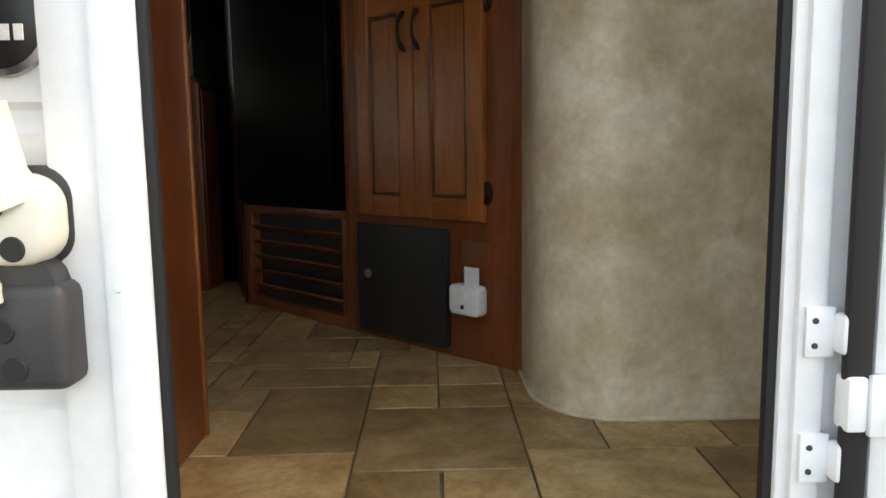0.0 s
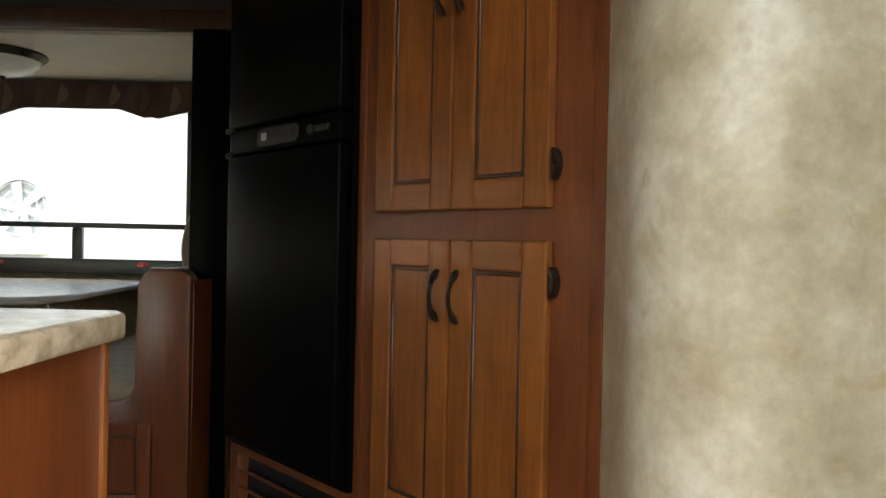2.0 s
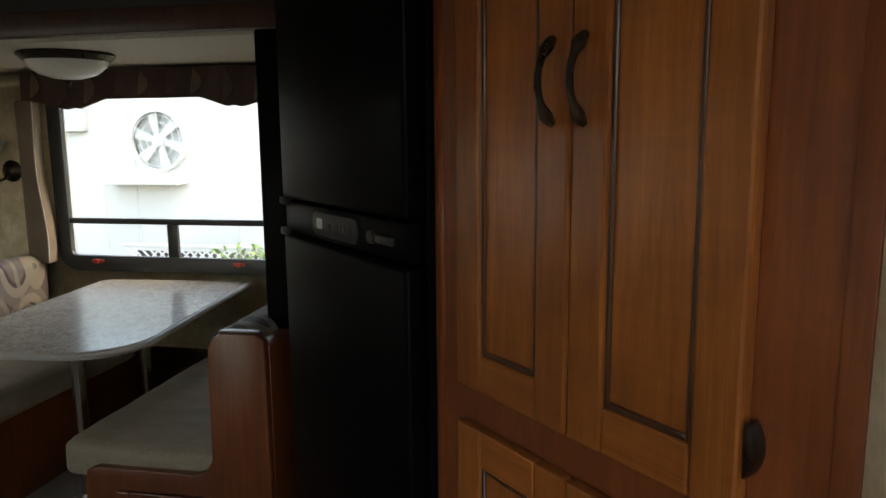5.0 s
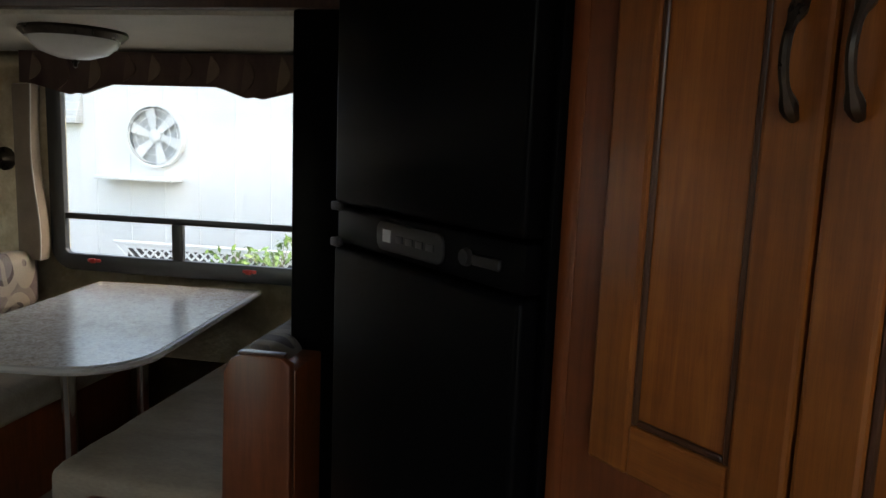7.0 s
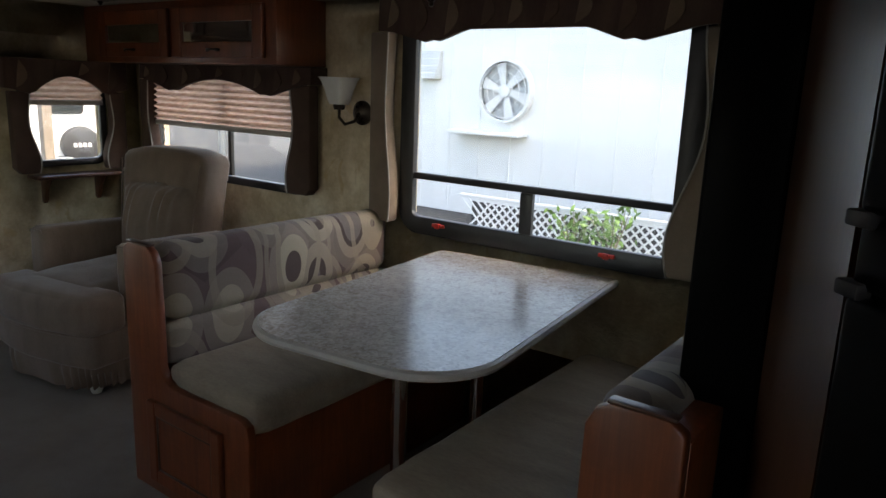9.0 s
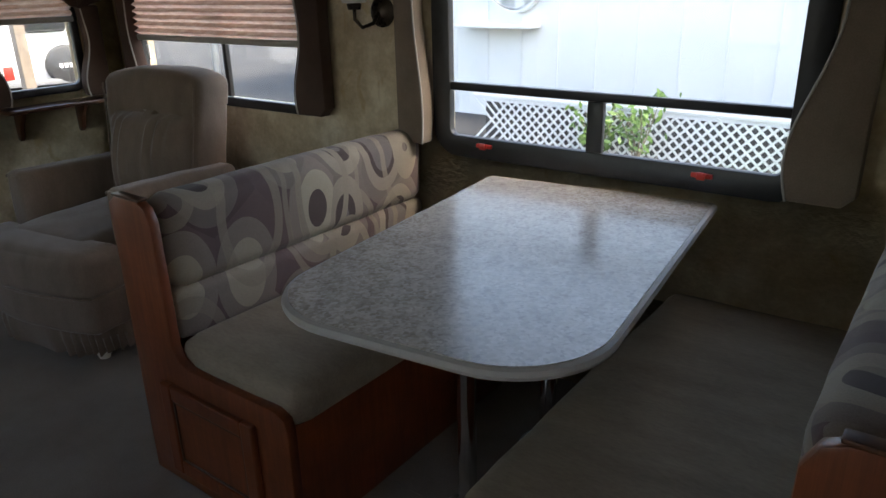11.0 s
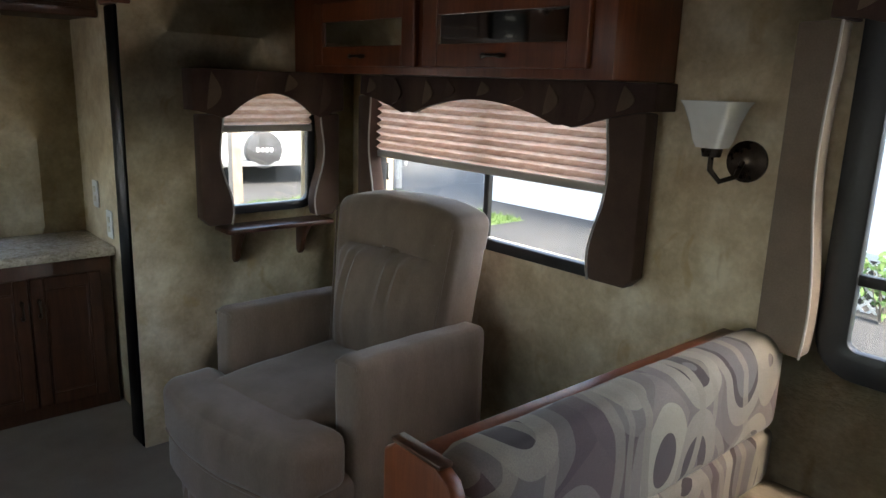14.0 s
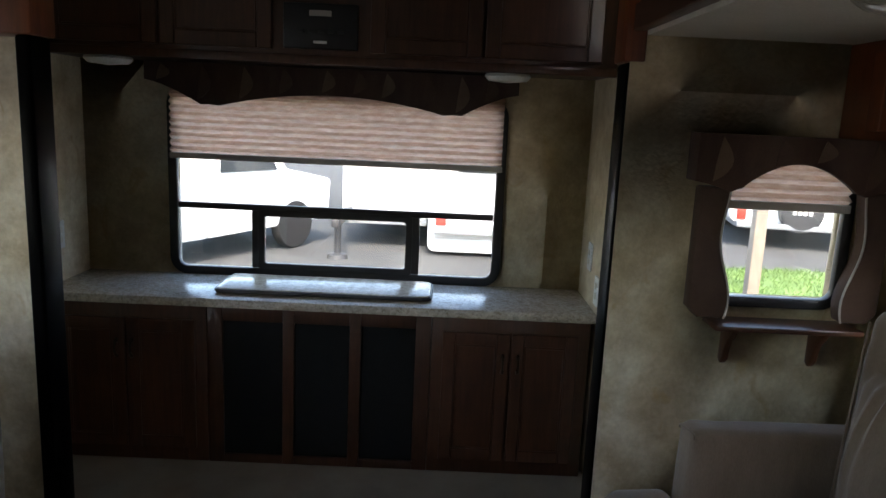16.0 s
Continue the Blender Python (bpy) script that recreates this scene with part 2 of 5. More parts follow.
ASPHALT = mottled("asphalt", (0.045, 0.045, 0.047), (0.08, 0.08, 0.078), 0.8, 0.9, 0, 0.5, 60, (1, 1, 1), 0.2, 0.3, 0.01)
GRASS = mottled("grass", (0.07, 0.13, 0.03), (0.14, 0.22, 0.06), 3, 0.8, 0, 0.3, 60)
LEAF = mottled("leaf", (0.05, 0.12, 0.02), (0.12, 0.22, 0.05), 6, 0.6)
CLAD = mottled("white_cladding", (0.72, 0.74, 0.74), (0.80, 0.81, 0.80), 1.2, 0.5, 0, 0.05, 40)
POSTWOOD = wood("weathered_post", (0.20, 0.165, 0.135), (0.29, 0.245, 0.20), 0.75)
DARKGLASS = plain("dark_vehicle_glass", (0.03, 0.035, 0.04), 0.06)
PALEGREY = mottled("pale_grey_metal", (0.50, 0.52, 0.52), (0.58, 0.60, 0.60), 6, 0.5)
GREYPAINT = mottled("grey_paint", (0.20, 0.21, 0.22), (0.28, 0.29, 0.30), 4, 0.4)


# ---- mesh helpers ----
def box(bm, lo, hi, bev=0.0, seg=2):
    b = bmesh.new()
    vs = [b.verts.new((x, y, z)) for x in (lo[0], hi[0]) for y in (lo[1], hi[1]) for z in (lo[2], hi[2])]
    for f in ((0, 1, 3, 2), (4, 6, 7, 5), (0, 4, 5, 1), (2, 3, 7, 6), (0, 2, 6, 4), (1, 5, 7, 3)):
        b.faces.new([vs[i] for i in f])
    if bev:
        bmesh.ops.bevel(b, geom=b.edges[:], offset=bev, segments=seg, profile=0.5, affect="EDGES")
    add(bm, b)
    return bm


def add(bm, b, m=None):
    if m is not None:
        bmesh.ops.transform(b, matrix=m, verts=b.verts[:])
    me = bpy.data.meshes.new("tmp")
    b.to_mesh(me)
    b.free()
    bm.from_mesh(me)
    bpy.data.meshes.remove(me)


def one(lo, hi, bev=0.0, seg=2):
    return box(bmesh.new(), lo, hi, bev, seg)


def soft(lo, hi, r, n=10, puff=0.0, rough=0.0, bm=None):
    """An upholstered block: rounded edges, a bulge on its faces, slight unevenness."""
    b = bmesh.new()
    lo, hi = Vector(lo), Vector(hi)
    mid, half = (lo + hi) / 2, (hi - lo) / 2
    bmesh.ops.create_cube(b, size=2)
    bmesh.ops.subdivide_edges(b, edges=b.edges[:], cuts=n, use_grid_fill=True)
    for v in b.verts:
        c = [math.copysign(abs(k) ** 0.8, k) for k in v.co]
        p = Vector([c[k] * half[k] for k in range(3)])
        q = Vector([max(-half[k] + r, min(half[k] - r, p[k])) for k in range(3)])
        d = p - q
        out = q + (d.normalized() * r if d.length > 1e-6 else d)
        for k in range(3):
            a, c2 = (k + 1) % 3, (k + 2) % 3
            if abs(c[k]) > 0.99:
                out[k] += math.copysign(puff * (1 - c[a] ** 2) * (1 - c[c2] ** 2), c[k])
        out += mid
        if rough:
            out += Vector((noise.noise(out * 9), noise.noise(out * 9 + Vector((7, 3, 1))), noise.noise(out * 9 + Vector((2, 9, 4))))) * rough
        v.co = out
    if bm is None:
        return b
    add(bm, b)
    return bm


def tube(points, radii, seg=8, bm=None):
    bm = bm or bmesh.new()
    pts = [Vector(p) for p in points]
    if not isinstance(radii, (list, tuple)):
        radii = [radii] * len(pts)
    rings = []
    for i, p in enumerate(pts):
        d = (pts[min(i + 1, len(pts) - 1)] - pts[max(i - 1, 0)]).normalized()
        a = d.orthogonal().normalized() if not rings else (last - d * last.dot(d)).normalized()
        last = a
        c = d.cross(a)
        rings.append([bm.verts.new(p + radii[i] * (math.cos(2 * math.pi * k / seg) * a + math.sin(2 * math.pi * k / seg) * c)) for k in range(seg)])
    for r, s in zip(rings, rings[1:]):
        for k in range(seg):
            bm.faces.new((r[k], r[(k + 1) % seg], s[(k + 1) % seg], s[k]))
    bm.faces.new(rings[0][::-1])
    bm.faces.new(rings[-1])
    return bm


def lathe(profile, seg=32, bm=None, m=None):
    """Turned shape from (radius, z) pairs."""
    b = bmesh.new()
    rings = [[b.verts.new((r * math.cos(2 * math.pi * k / seg), r * math.sin(2 * math.pi * k / seg), z)) for k in range(seg)] for r, z in profile]
    for r, s in zip(rings, rings[1:]):
        for k in range(seg):
            b.faces.new((r[k], r[(k + 1) % seg], s[(k + 1) % seg], s[k]))
    b.faces.new(rings[0][::-1])
    b.faces.new(rings[-1])
    bmesh.ops.remove_doubles(b, verts=b.verts[:], dist=1e-5)
    if bm is None and m is None:
        return b
    bm = bm or bmesh.new()
    add(bm, b, m)
    return bm


def slab(outline, axis, lo, hi, bev=0.0, seg=2, bm=None):
    """A flat outline (pairs) given a thickness along axis x, y or z from lo to hi."""
    b = bmesh.new()

    def at(p, w):
        return {"x": (w, p[0], p[1]), "y": (p[0], w, p[1]), "z": (p[0], p[1], w)}[axis]

    f = b.faces.new([b.verts.new(at(p, lo)) for p in outline])
    e = bmesh.ops.extrude_face_region(b, geom=[f])
    shift = Vector(at((0, 0), hi - lo))
    bmesh.ops.translate(b, vec=shift, verts=[v for v in e["geom"] if isinstance(v, bmesh.types.BMVert)])
    bmesh.ops.recalc_face_normals(b, faces=b.faces[:])
    if bev:
        ends = [ed for ed in b.edges if len(ed.link_faces) == 2 and ed.calc_face_angle(0) > 0.9]
        bmesh.ops.bevel(b, geom=ends, offset=bev, segments=seg, profile=0.5, affect="EDGES")
    if bm is None:
        return b
    add(bm, b)
    return bm


def round_rect(x0, z0, x1, z1, r, seg=6):
    out = []
    for cx, cz, a in ((x1 - r, z0 + r, -90), (x1 - r, z1 - r, 0), (x0 + r, z1 - r, 90), (x0 + r, z0 + r, 180)):
        out += [(cx + r * math.cos(radians(a + 90 * k / seg)), cz + r * math.sin(radians(a + 90 * k / seg))) for k in range(seg + 1)]
    return out


def ring_frame(x0, z0, x1, z1, r, w, y0, y1, bev=0.004):
    """A rounded rectangular frame of width w, from y0 to y1 in depth."""
    b = bmesh.new()
    o, i = round_rect(x0, z0, x1, z1, r), round_rect(x0 + w, z0 + w, x1 - w, z1 - w, max(r - w, 0.012))
    n = len(o)
    loops = [[b.verts.new((p[0], y, p[1])) for p in loop] for loop, y in ((o, y0), (i, y0), (i, y1), (o, y1))]
    for a, c in ((0, 1), (1, 2), (2, 3), (3, 0)):
        for k in range(n):
            b.faces.new((loops[a][k], loops[a][(k + 1) % n], loops[c][(k + 1) % n], loops[c][k]))
    bmesh.ops.recalc_face_normals(b, faces=b.faces[:])
    if bev:
        ends = [e for e in b.edges if e.calc_face_angle(0) > 0.9]
        bmesh.ops.bevel(b, geom=ends, offset=bev, segments=2, profile=0.5, affect="EDGES")
    return b


def part(name, bm, mat, parent=None, label="", smooth=None):
    me = bpy.data.meshes.new(name)
    bmesh.ops.recalc_face_normals(bm, faces=bm.faces[:])
    for f in bm.faces:
        f.smooth = True
    for e in bm.edges:
        e.smooth = len(e.link_faces) != 2 or e.calc_face_angle(0) < (0.7 if smooth is None else smooth)
    bm.to_mesh(me)
    bm.free()
    me.materials.append(mat)
    ob = new(name, me)
    ob.parent = parent
    return tagged(ob, label)


def thing(name, m, label, category, group="", kind=""):
    ob = new(name)
    ob.matrix_basis = m
    ob.empty_display_size = 0.1
    return tagged(ob, label, category, group, kind)


def structure(name, bm, mat, label, category="wall"):
    return tagged(part(name, bm, mat), label, category, kind="structure")


def holed(axis, lo, hi, u0, u1, z0, z1, holes):
    """A wall slab from lo to hi in axis, with rectangular openings (u0, u1, z0, z1)."""
    us = sorted({u0, u1, *(h[0] for h in holes), *(h[1] for h in holes)})
    zs = sorted({z0, z1, *(h[2] for h in holes), *(h[3] for h in holes)})
    b = bmesh.new()
    for a, c in zip(us, us[1:]):
        for d, e in zip(zs, zs[1:]):
            m = ((a + c) / 2, (d + e) / 2)
            if any(h[0] < m[0] < h[1] and h[2] < m[1] < h[3] for h in holes):
                continue
            box(b, *(((lo, a, d), (hi, c, e)) if axis == "x" else ((a, lo, d), (c, hi, e))))
    bmesh.ops.remove_doubles(b, verts=b.verts[:], dist=1e-5)
    inner = [f for f in b.faces if any(g is not f and (g.calc_center_median() - f.calc_center_median()).length < 1e-5 for v in f.verts for g in v.link_faces)]
    bmesh.ops.delete(b, geom=inner, context="FACES_ONLY")
    return b


# ---- the shell ----
CEIL_Z, SLIDE_Z, YB, XE, XR = 2.0, 1.70, 3.80, -4.45, -5.33
BIG, SMALL, ENDW, REARW = (-2.466, -1.262, 0.770, 1.66), (-4.25, -3.06, 0.845, 1.42), (3.165, 3.590, 0.885, 1.40), (1.125, 2.565, 0.70, 1.50)


def inset(h, d):
    """An opening drawn in by d, so that the rounded frame covers its corners."""
    return (h[0] + d, h[1] - d, h[2] + d, h[3] - d)


structure("wall_slide_back", holed("y", YB, YB + 0.05, XE - 0.05, -0.78, -0.02, SLIDE_Z, [inset(BIG, 0.035), inset(SMALL, 0.02)]), WALL, "mottled beige wallpapered slide-out wall with two windows")
structure("wall_slide_end", holed("x", XE - 0.05, XE, 2.86, YB, -0.02, SLIDE_Z, [inset(ENDW, 0.018)]), WALL, "mottled beige wallpapered wall with a small window")
structure("wall_slide_near_end", one((-0.83, 2.86, -0.02), (-0.78, YB, SLIDE_Z)), WALL, "mottled beige wall behind the dinette bench")
structure("wall_rear", holed("x", XR - 0.05, XR, 0.70, 2.99, -0.02, CEIL_Z, [inset(REARW, 0.02)]), WALL, "mottled beige rear wall with a wide window")
structure("wall_alcove_1", one((XR, 2.935, -0.02), (XE - 0.12, 2.985, CEIL_Z)), WALL, "mottled beige side wall over the counter")
structure("wall_alcove_2", one((XR, 0.70, -0.02), (XE - 0.12, 0.75, CEIL_Z)), WALL, "mottled beige side wall over the counter")
SOFAW = (-4.25, -2.15, 0.80, 1.60)
structure("wall_sofa_back", holed("y", -0.25, -0.20, -4.60, -1.75, -0.06, CEIL_Z, [SOFAW]), WALL, "beige wall behind the sofa with a window")
structure("wall_sofa_end_1", one((-4.60, -0.20, -0.02), (-4.55, 0.70, CEIL_Z)), WALL, "plain beige end wall by the sofa")
structure("wall_sofa_return", one((-4.60, 0.70, -0.02), (-4.572, 1.00, CEIL_Z)), WALL, "narrow beige wall return beside the sofa")
structure("wall_sofa_end_2", one((-1.80, -0.20, -0.02), (-1.75, 0.50, CEIL_Z)), WALL, "plain beige end wall by the kitchen")
DX0, DX1, DTOP, DSILL = -0.256, 0.417, 1.84, -0.06
structure("wall_entry", holed("y", 0.512, 0.56, -1.75, 1.25, -0.06, CEIL_Z, [(DX0 - 0.07, DX1 + 0.09, DSILL, DTOP)]), WALL, "beige wall with the entry door opening")
structure("wall_hall_end", one((1.20, 0.56, -0.02), (1.25, 1.10, CEIL_Z)), WALL, "plain beige wall closing the entry")
structure("wall_behind_units", one((-0.74, 2.99, -0.02), (1.25, 3.04, CEIL_Z)), WALL, "plain wall behind the pantry and refrigerator")
b = one((XR - 0.05, 0.50, CEIL_Z), (1.25, 3.04, CEIL_Z + 0.05))
box(b, (-4.60, -0.25, CEIL_Z), (-1.75, 0.50, CEIL_Z + 0.05))
structure("ceiling", b, CEIL, "pale cream ceiling board", "ceiling")
structure("ceiling_slide", one((XE - 0.05, 2.905, SLIDE_Z), (-0.78, YB + 0.05, SLIDE_Z + 0.05)), CEIL, "pale cream slide-out ceiling board", "ceiling")

# curved wall by the entry
b = bmesh.new()
line = [(0.252, 1.66), (0.252, 1.44), (0.254, 1.34)]
line += [(0.424 - 0.17 * math.cos(radians(a)), 1.265 - 0.19 * math.sin(radians(a))) for a in range(0, 91, 6)]
line += [(0.7, 1.078), (1.20, 1.084)]
front = [[b.verts.new((x, y, z)) for x, y in line] for z in (0.0, CEIL_Z)]
back = [[b.verts.new((x + 0.03, y + 0.03, z)) for x, y in line] for z in (0.0, CEIL_Z)]
for k in range(len(line) - 1):
    b.faces.new((front[0][k], front[0][k + 1], front[1][k + 1], front[1][k]))
    b.faces.new((back[0][k], back[1][k], back[1][k + 1], back[0][k + 1]))
structure("wall_curved", b, WALL, "mottled beige wallpapered wall with a rounded corner")
b = bmesh.new()
tube([(x - 0.004, y - 0.004, 0.004) for x, y in line[1:]], 0.005, 6, b)
structure("baseboard", b, WALL, "thin pale base bead along the curved wall", "baseboard")

# slide-out fascia and posts
b = one((XE - 0.10, 2.86, SLIDE_Z + 0.012), (-0.80, 2.905, SLIDE_Z + 0.09), 0.006)
box(b, (XE - 0.10, 2.87, SLIDE_Z + 0.20), (-0.80, 2.905, CEIL_Z), 0.004)
fascia = structure("trim_fascia", b, DARK_AND_SHADED_WOOD, "dark cherry fascia over the slide-out opening", "trim")
part("inset", one((XE - 0.10, 2.878, SLIDE_Z + 0.085), (-0.80, 2.905, SLIDE_Z + 0.205)), BLACKP, fascia, "black inset strip")
for nm, x0, x1, y0, y1, top in (("trim_post_1", XE - 0.13, XE - 0.005, 2.852, 2.90, 1.62), ("trim_post_2", -0.945, -0.80, 2.80, 2.858, 1.70), ("trim_post_3", XE - 0.13, XE - 0.005, 0.985, 1.032, 1.62)):
    structure(nm, one((x0, y0, 0.0), (x1, y1, top), 0.01, 3), BLACK, "black vertical trim post of the slide-out", "trim")
structure("trim_block_1", one((XE - 0.14, 2.84, 1.62), (XE + 0.005, 2.905, SLIDE_Z + 0.16), 0.008), CHERRY, "cherry corner block above the post", "trim")
structure("trim_block_2", one((XE - 0.14, 0.76, 1.62), (XE + 0.005, 1.045, CEIL_Z), 0.008), CHERRY, "cherry corner block above the post", "trim")
structure("trim_filler", slab([(-0.80, 2.80), (-0.80, 2.855), (-0.585, 2.385), (-0.641, 2.318)], "z", 0, CEIL_Z), DARK_AND_SHADED_WOOD, "dark cherry filler beside the refrigerator", "trim")

# floors
structure("floor_base", one((XR - 0.05, 0.505, -0.06), (1.25, 3.04, -0.008)), GROUT, "grouted vinyl floor base", "floor")
structure("floor_sofa", one((-4.60, -0.25, -0.06), (-1.75, 0.505, -0.008)), GROUT, "plain floor under the sofa", "floor")
b = one((XR, 0.56, -0.008), (-1.15, 3.03, 0.0))
box(b, (-4.55, -0.20, -0.008), (-1.80, 0.56, 0.0))
structure("carpet", b, CARPET, "grey-beige cut-pile carpet", "carpet")
structure("carpet_slide", one((XE, 3.03, -0.02), (-0.83, YB, 0.003)), CARPET, "grey-beige cut-pile carpet in the slide-out", "carpet")


# ---- cabinet parts ----
def arch_handle(parent, x, y, z, length=0.10, upright=True):
    """Bronze bow pull with flared feet."""
    pts, rad = [], []
    for k in range(21):
        a = k / 20
        s = (a - 0.5) * length
        o = 0.024 * math.sin(math.pi * a) ** 0.75
        pts.append((x, y - 0.004 - o, z + s) if upright else (x + s, y - 0.004 - o, z))
        rad.append(0.0034 + 0.0046 * math.exp(-((abs(2 * a - 1) - 0.80) / 0.17) ** 2) + 0.0012 * math.cos(math.pi * (a - 0.5)))
    return part("handle", tube(pts, rad, 8), BRONZE, parent, "dark bronze bow handle")


def cab_door(parent, x0, z0, x1, z1, y, handle=None, stile=0.058, wood_v=None, wood_h=None, glass=None, hinges=None):
    """Framed door with a recessed centre panel; y is its front face, and the room is towards -y."""
    wv, wh = wood_v or MAPLE, wood_h or MAPLE_RAIL
    b = bmesh.new()
    box(b, (x0 + 0.002, y + 0.012, z0 + 0.002), (x1 - 0.002, y + 0.0185, z1 - 0.002))
    door = part("door", b, wv, parent)
    for xa, xb in ((x0, x0 + stile), (x1 - stile, x1)):
        part("stile", one((xa, y, z0), (xb, y + 0.019, z1), 0.005), wv, door, smooth=0.2)
    for za, zb in ((z0, z0 + stile), (z1 - stile, z1)):
        part("rail", one((x0 + stile, y + 0.001, za), (x1 - stile, y + 0.018, zb), 0.004), wh, door, smooth=0.2)
    if glass:
        part("insert", one((x0 + stile - 0.004, y + 0.010, z0 + stile - 0.004), (x1 - stile + 0.004, y + 0.014, z1 - stile + 0.004)), glass, door, "mirrored glass insert")
    else:
        part("panel", one((x0 + stile - 0.006, y + 0.009, z0 + stile - 0.006), (x1 - stile + 0.006, y + 0.013, z1 - stile + 0.006)), wv, door)
        fr = bmesh.new()
        i0, i1, k0, k1 = x0 + stile, x1 - stile, z0 + stile, z1 - stile
        for lo, hi in (((i0, k0), (i0 + 0.008, k1)), ((i1 - 0.008, k0), (i1, k1)), ((i0 + 0.008, k0), (i1 - 0.008, k0 + 0.008)), ((i0 + 0.008, k1 - 0.008), (i1 - 0.008, k1))):
            box(fr, (lo[0], y + 0.004, lo[1]), (hi[0], y + 0.0095, hi[1]), 0.002, 1)
        part("moulding", fr, DARK_AND_SHADED_WOOD, door)
    if handle:
        arch_handle(door, handle[0], y, handle[1], handle[2] if len(handle) > 2 else 0.10, len(handle) < 4)
    for hx, hz in hinges or ():
        bow = [(hx - 0.004, hz - 0.029), (hx - 0.004, hz + 0.029)] + [(hx - 0.004 + 0.011 * math.sin(math.pi * k / 10) ** 0.7, hz + 0.029 - 0.0058 * k) for k in range(1, 10)]
        hb = slab(bow, "y", y - 0.003, y + 0.019, 0.002)
        part("hinge", hb, BRONZE, door, "dark bronze wrap hinge")
    return door


# ---- pantry and refrigerator, on the diagonal ----
DIAG = pose(-0.632, 2.316, 0, 0, 0, -45.8)
pantry = thing("pantry_cabinet", DIAG, "tall cherry pantry cabinet with four stained maple doors", "cabinet")
b = one((0.625, 0.0, 0.0), (1.272, 0.34, CEIL_Z - 0.002))
part("body", b, CHERRY, pantry)
part("corner_strip", one((1.246, -0.006, 0.0), (1.272, -0.0005, CEIL_Z - 0.002), 0.002), CHERRY, pantry)
cab_door(pantry, 0.684, 0.358, 0.922, 0.957, -0.020, (0.898, 0.845))
cab_door(pantry, 0.926, 0.358, 1.166, 0.957, -0.020, (0.952, 0.845), hinges=((1.176, 0.43), (1.176, 0.885)))
cab_door(pantry, 0.684, 1.014, 0.922, 1.90, -0.020, (0.898, 1.45))
cab_door(pantry, 0.926, 1.014, 1.166, 1.90, -0.020, (0.952, 1.45), hinges=((1.176, 1.09), (1.176, 1.82)))
hatch = part("access_door", slab(round_rect(0.672, 0.018, 1.035, 0.335, 0.010, 3), "y", -0.022, -0.0005, 0.004), BLACKP, pantry, "black plastic converter door")
part("latch", lathe([(0.0, 0.0), (0.013, 0.0), (0.013, 0.006), (0.009, 0.009), (0.0, 0.009)], 16, bmesh.new(), pose(0.725, -0.022, 0.19, 90, 0, 0)), STEEL, hatch, "round steel latch")
part("inset_panel", one((1.075, -0.004, 0.10), (1.175, -0.0005, 0.31), 0.003), CHERRY, pantry)
outlet = thing("plug_in_detector", DIAG @ pose(1.118, -0.001, 0.165), "white plug-in gas detector with paper tag", "detector")
part("housing", slab(round_rect(-0.050, -0.04, 0.050, 0.036, 0.014, 4), "y", -0.045, -0.004, 0.008, 3), WHITEP, outlet)
part("tag", one((-0.006, -0.030, 0.030), (0.042, -0.028, 0.082)), WHITEP, outlet, "white paper tag")
part("button", lathe([(0, 0), (0.006, 0), (0.005, 0.003), (0, 0.003)], 12, bmesh.new(), pose(0.0, -0.0455, -0.018, 90, 0, 0)), CHAR, outlet)

fridge = thing("refrigerator", DIAG, "black two-door built-in refrigerator with wood surround", "refrigerator")
for nm, lo, hi in (("side_panel", (0.0, 0.0, 0.0), (0.022, 0.34, 1.998)), ("side_panel", (0.596, 0.0, 0.0), (0.624, 0.34, 1.998)), ("top_panel", (0.0225, 0.0, 1.80), (0.5955, 0.34, 1.998)),
                   ("rail", (0.0225, 0.0, 0.335), (0.5955, 0.34, 0.362)), ("rail", (0.0225, 0.0, 0.0), (0.5955, 0.34, 0.035)), ("rail", (0.0225, 0.0, 0.0355), (0.05, 0.03, 0.3345)), ("rail", (0.570, 0.0, 0.0355), (0.5955, 0.03, 0.3345))):
    part(nm, one(lo, hi, 0.002), CHERRY, fridge, "cherry surround")
part("box", one((0.026, 0.012, 0.364), (0.592, 0.34, 1.798)), BLACK, fridge)
part("bezel", ring_frame(0.023, 0.363, 0.595, 1.799, 0.006, 0.016, -0.012, 0.012, 0.002), BLACK, fridge)
part("door", one((0.040, -0.045, 0.385), (0.578, 0.010, 1.178), 0.010, 3), BLACK, fridge, "black lower door")
part("door", one((0.040, -0.045, 1.255), (0.578, 0.010, 1.785), 0.010, 3), BLACK, fridge, "black freezer door")
strip = part("control_strip", one((0.040, -0.038, 1.183), (0.578, 0.010, 1.250), 0.006), BLACK, fridge, "black control strip with handle recesses")
part("panel", slab(round_rect(0.20, 1.193, 0.40, 1.241, 0.018, 4), "y", -0.043, -0.036, 0.003), BLACKP, strip)
part("display", one((0.225, -0.0445, 1.208), (0.250, -0.0425, 1.228)), PALEGREY, strip, "pale indicator window")
for k in range(4):
    part("button", one((0.268 + 0.030 * k, -0.0455, 1.211), (0.288 + 0.030 * k, -0.0425, 1.222), 0.001), CHAR, strip)
part("catch", lathe([(0, 0), (0.013, 0), (0.011, 0.008), (0, 0.009)], 16, bmesh.new(), pose(0.455, -0.038, 1.216, 90, 0, 0)), BLACKP, strip)
part("catch", one((0.475, -0.047, 1.208), (0.535, -0.037, 1.224), 0.004), BLACKP, strip)
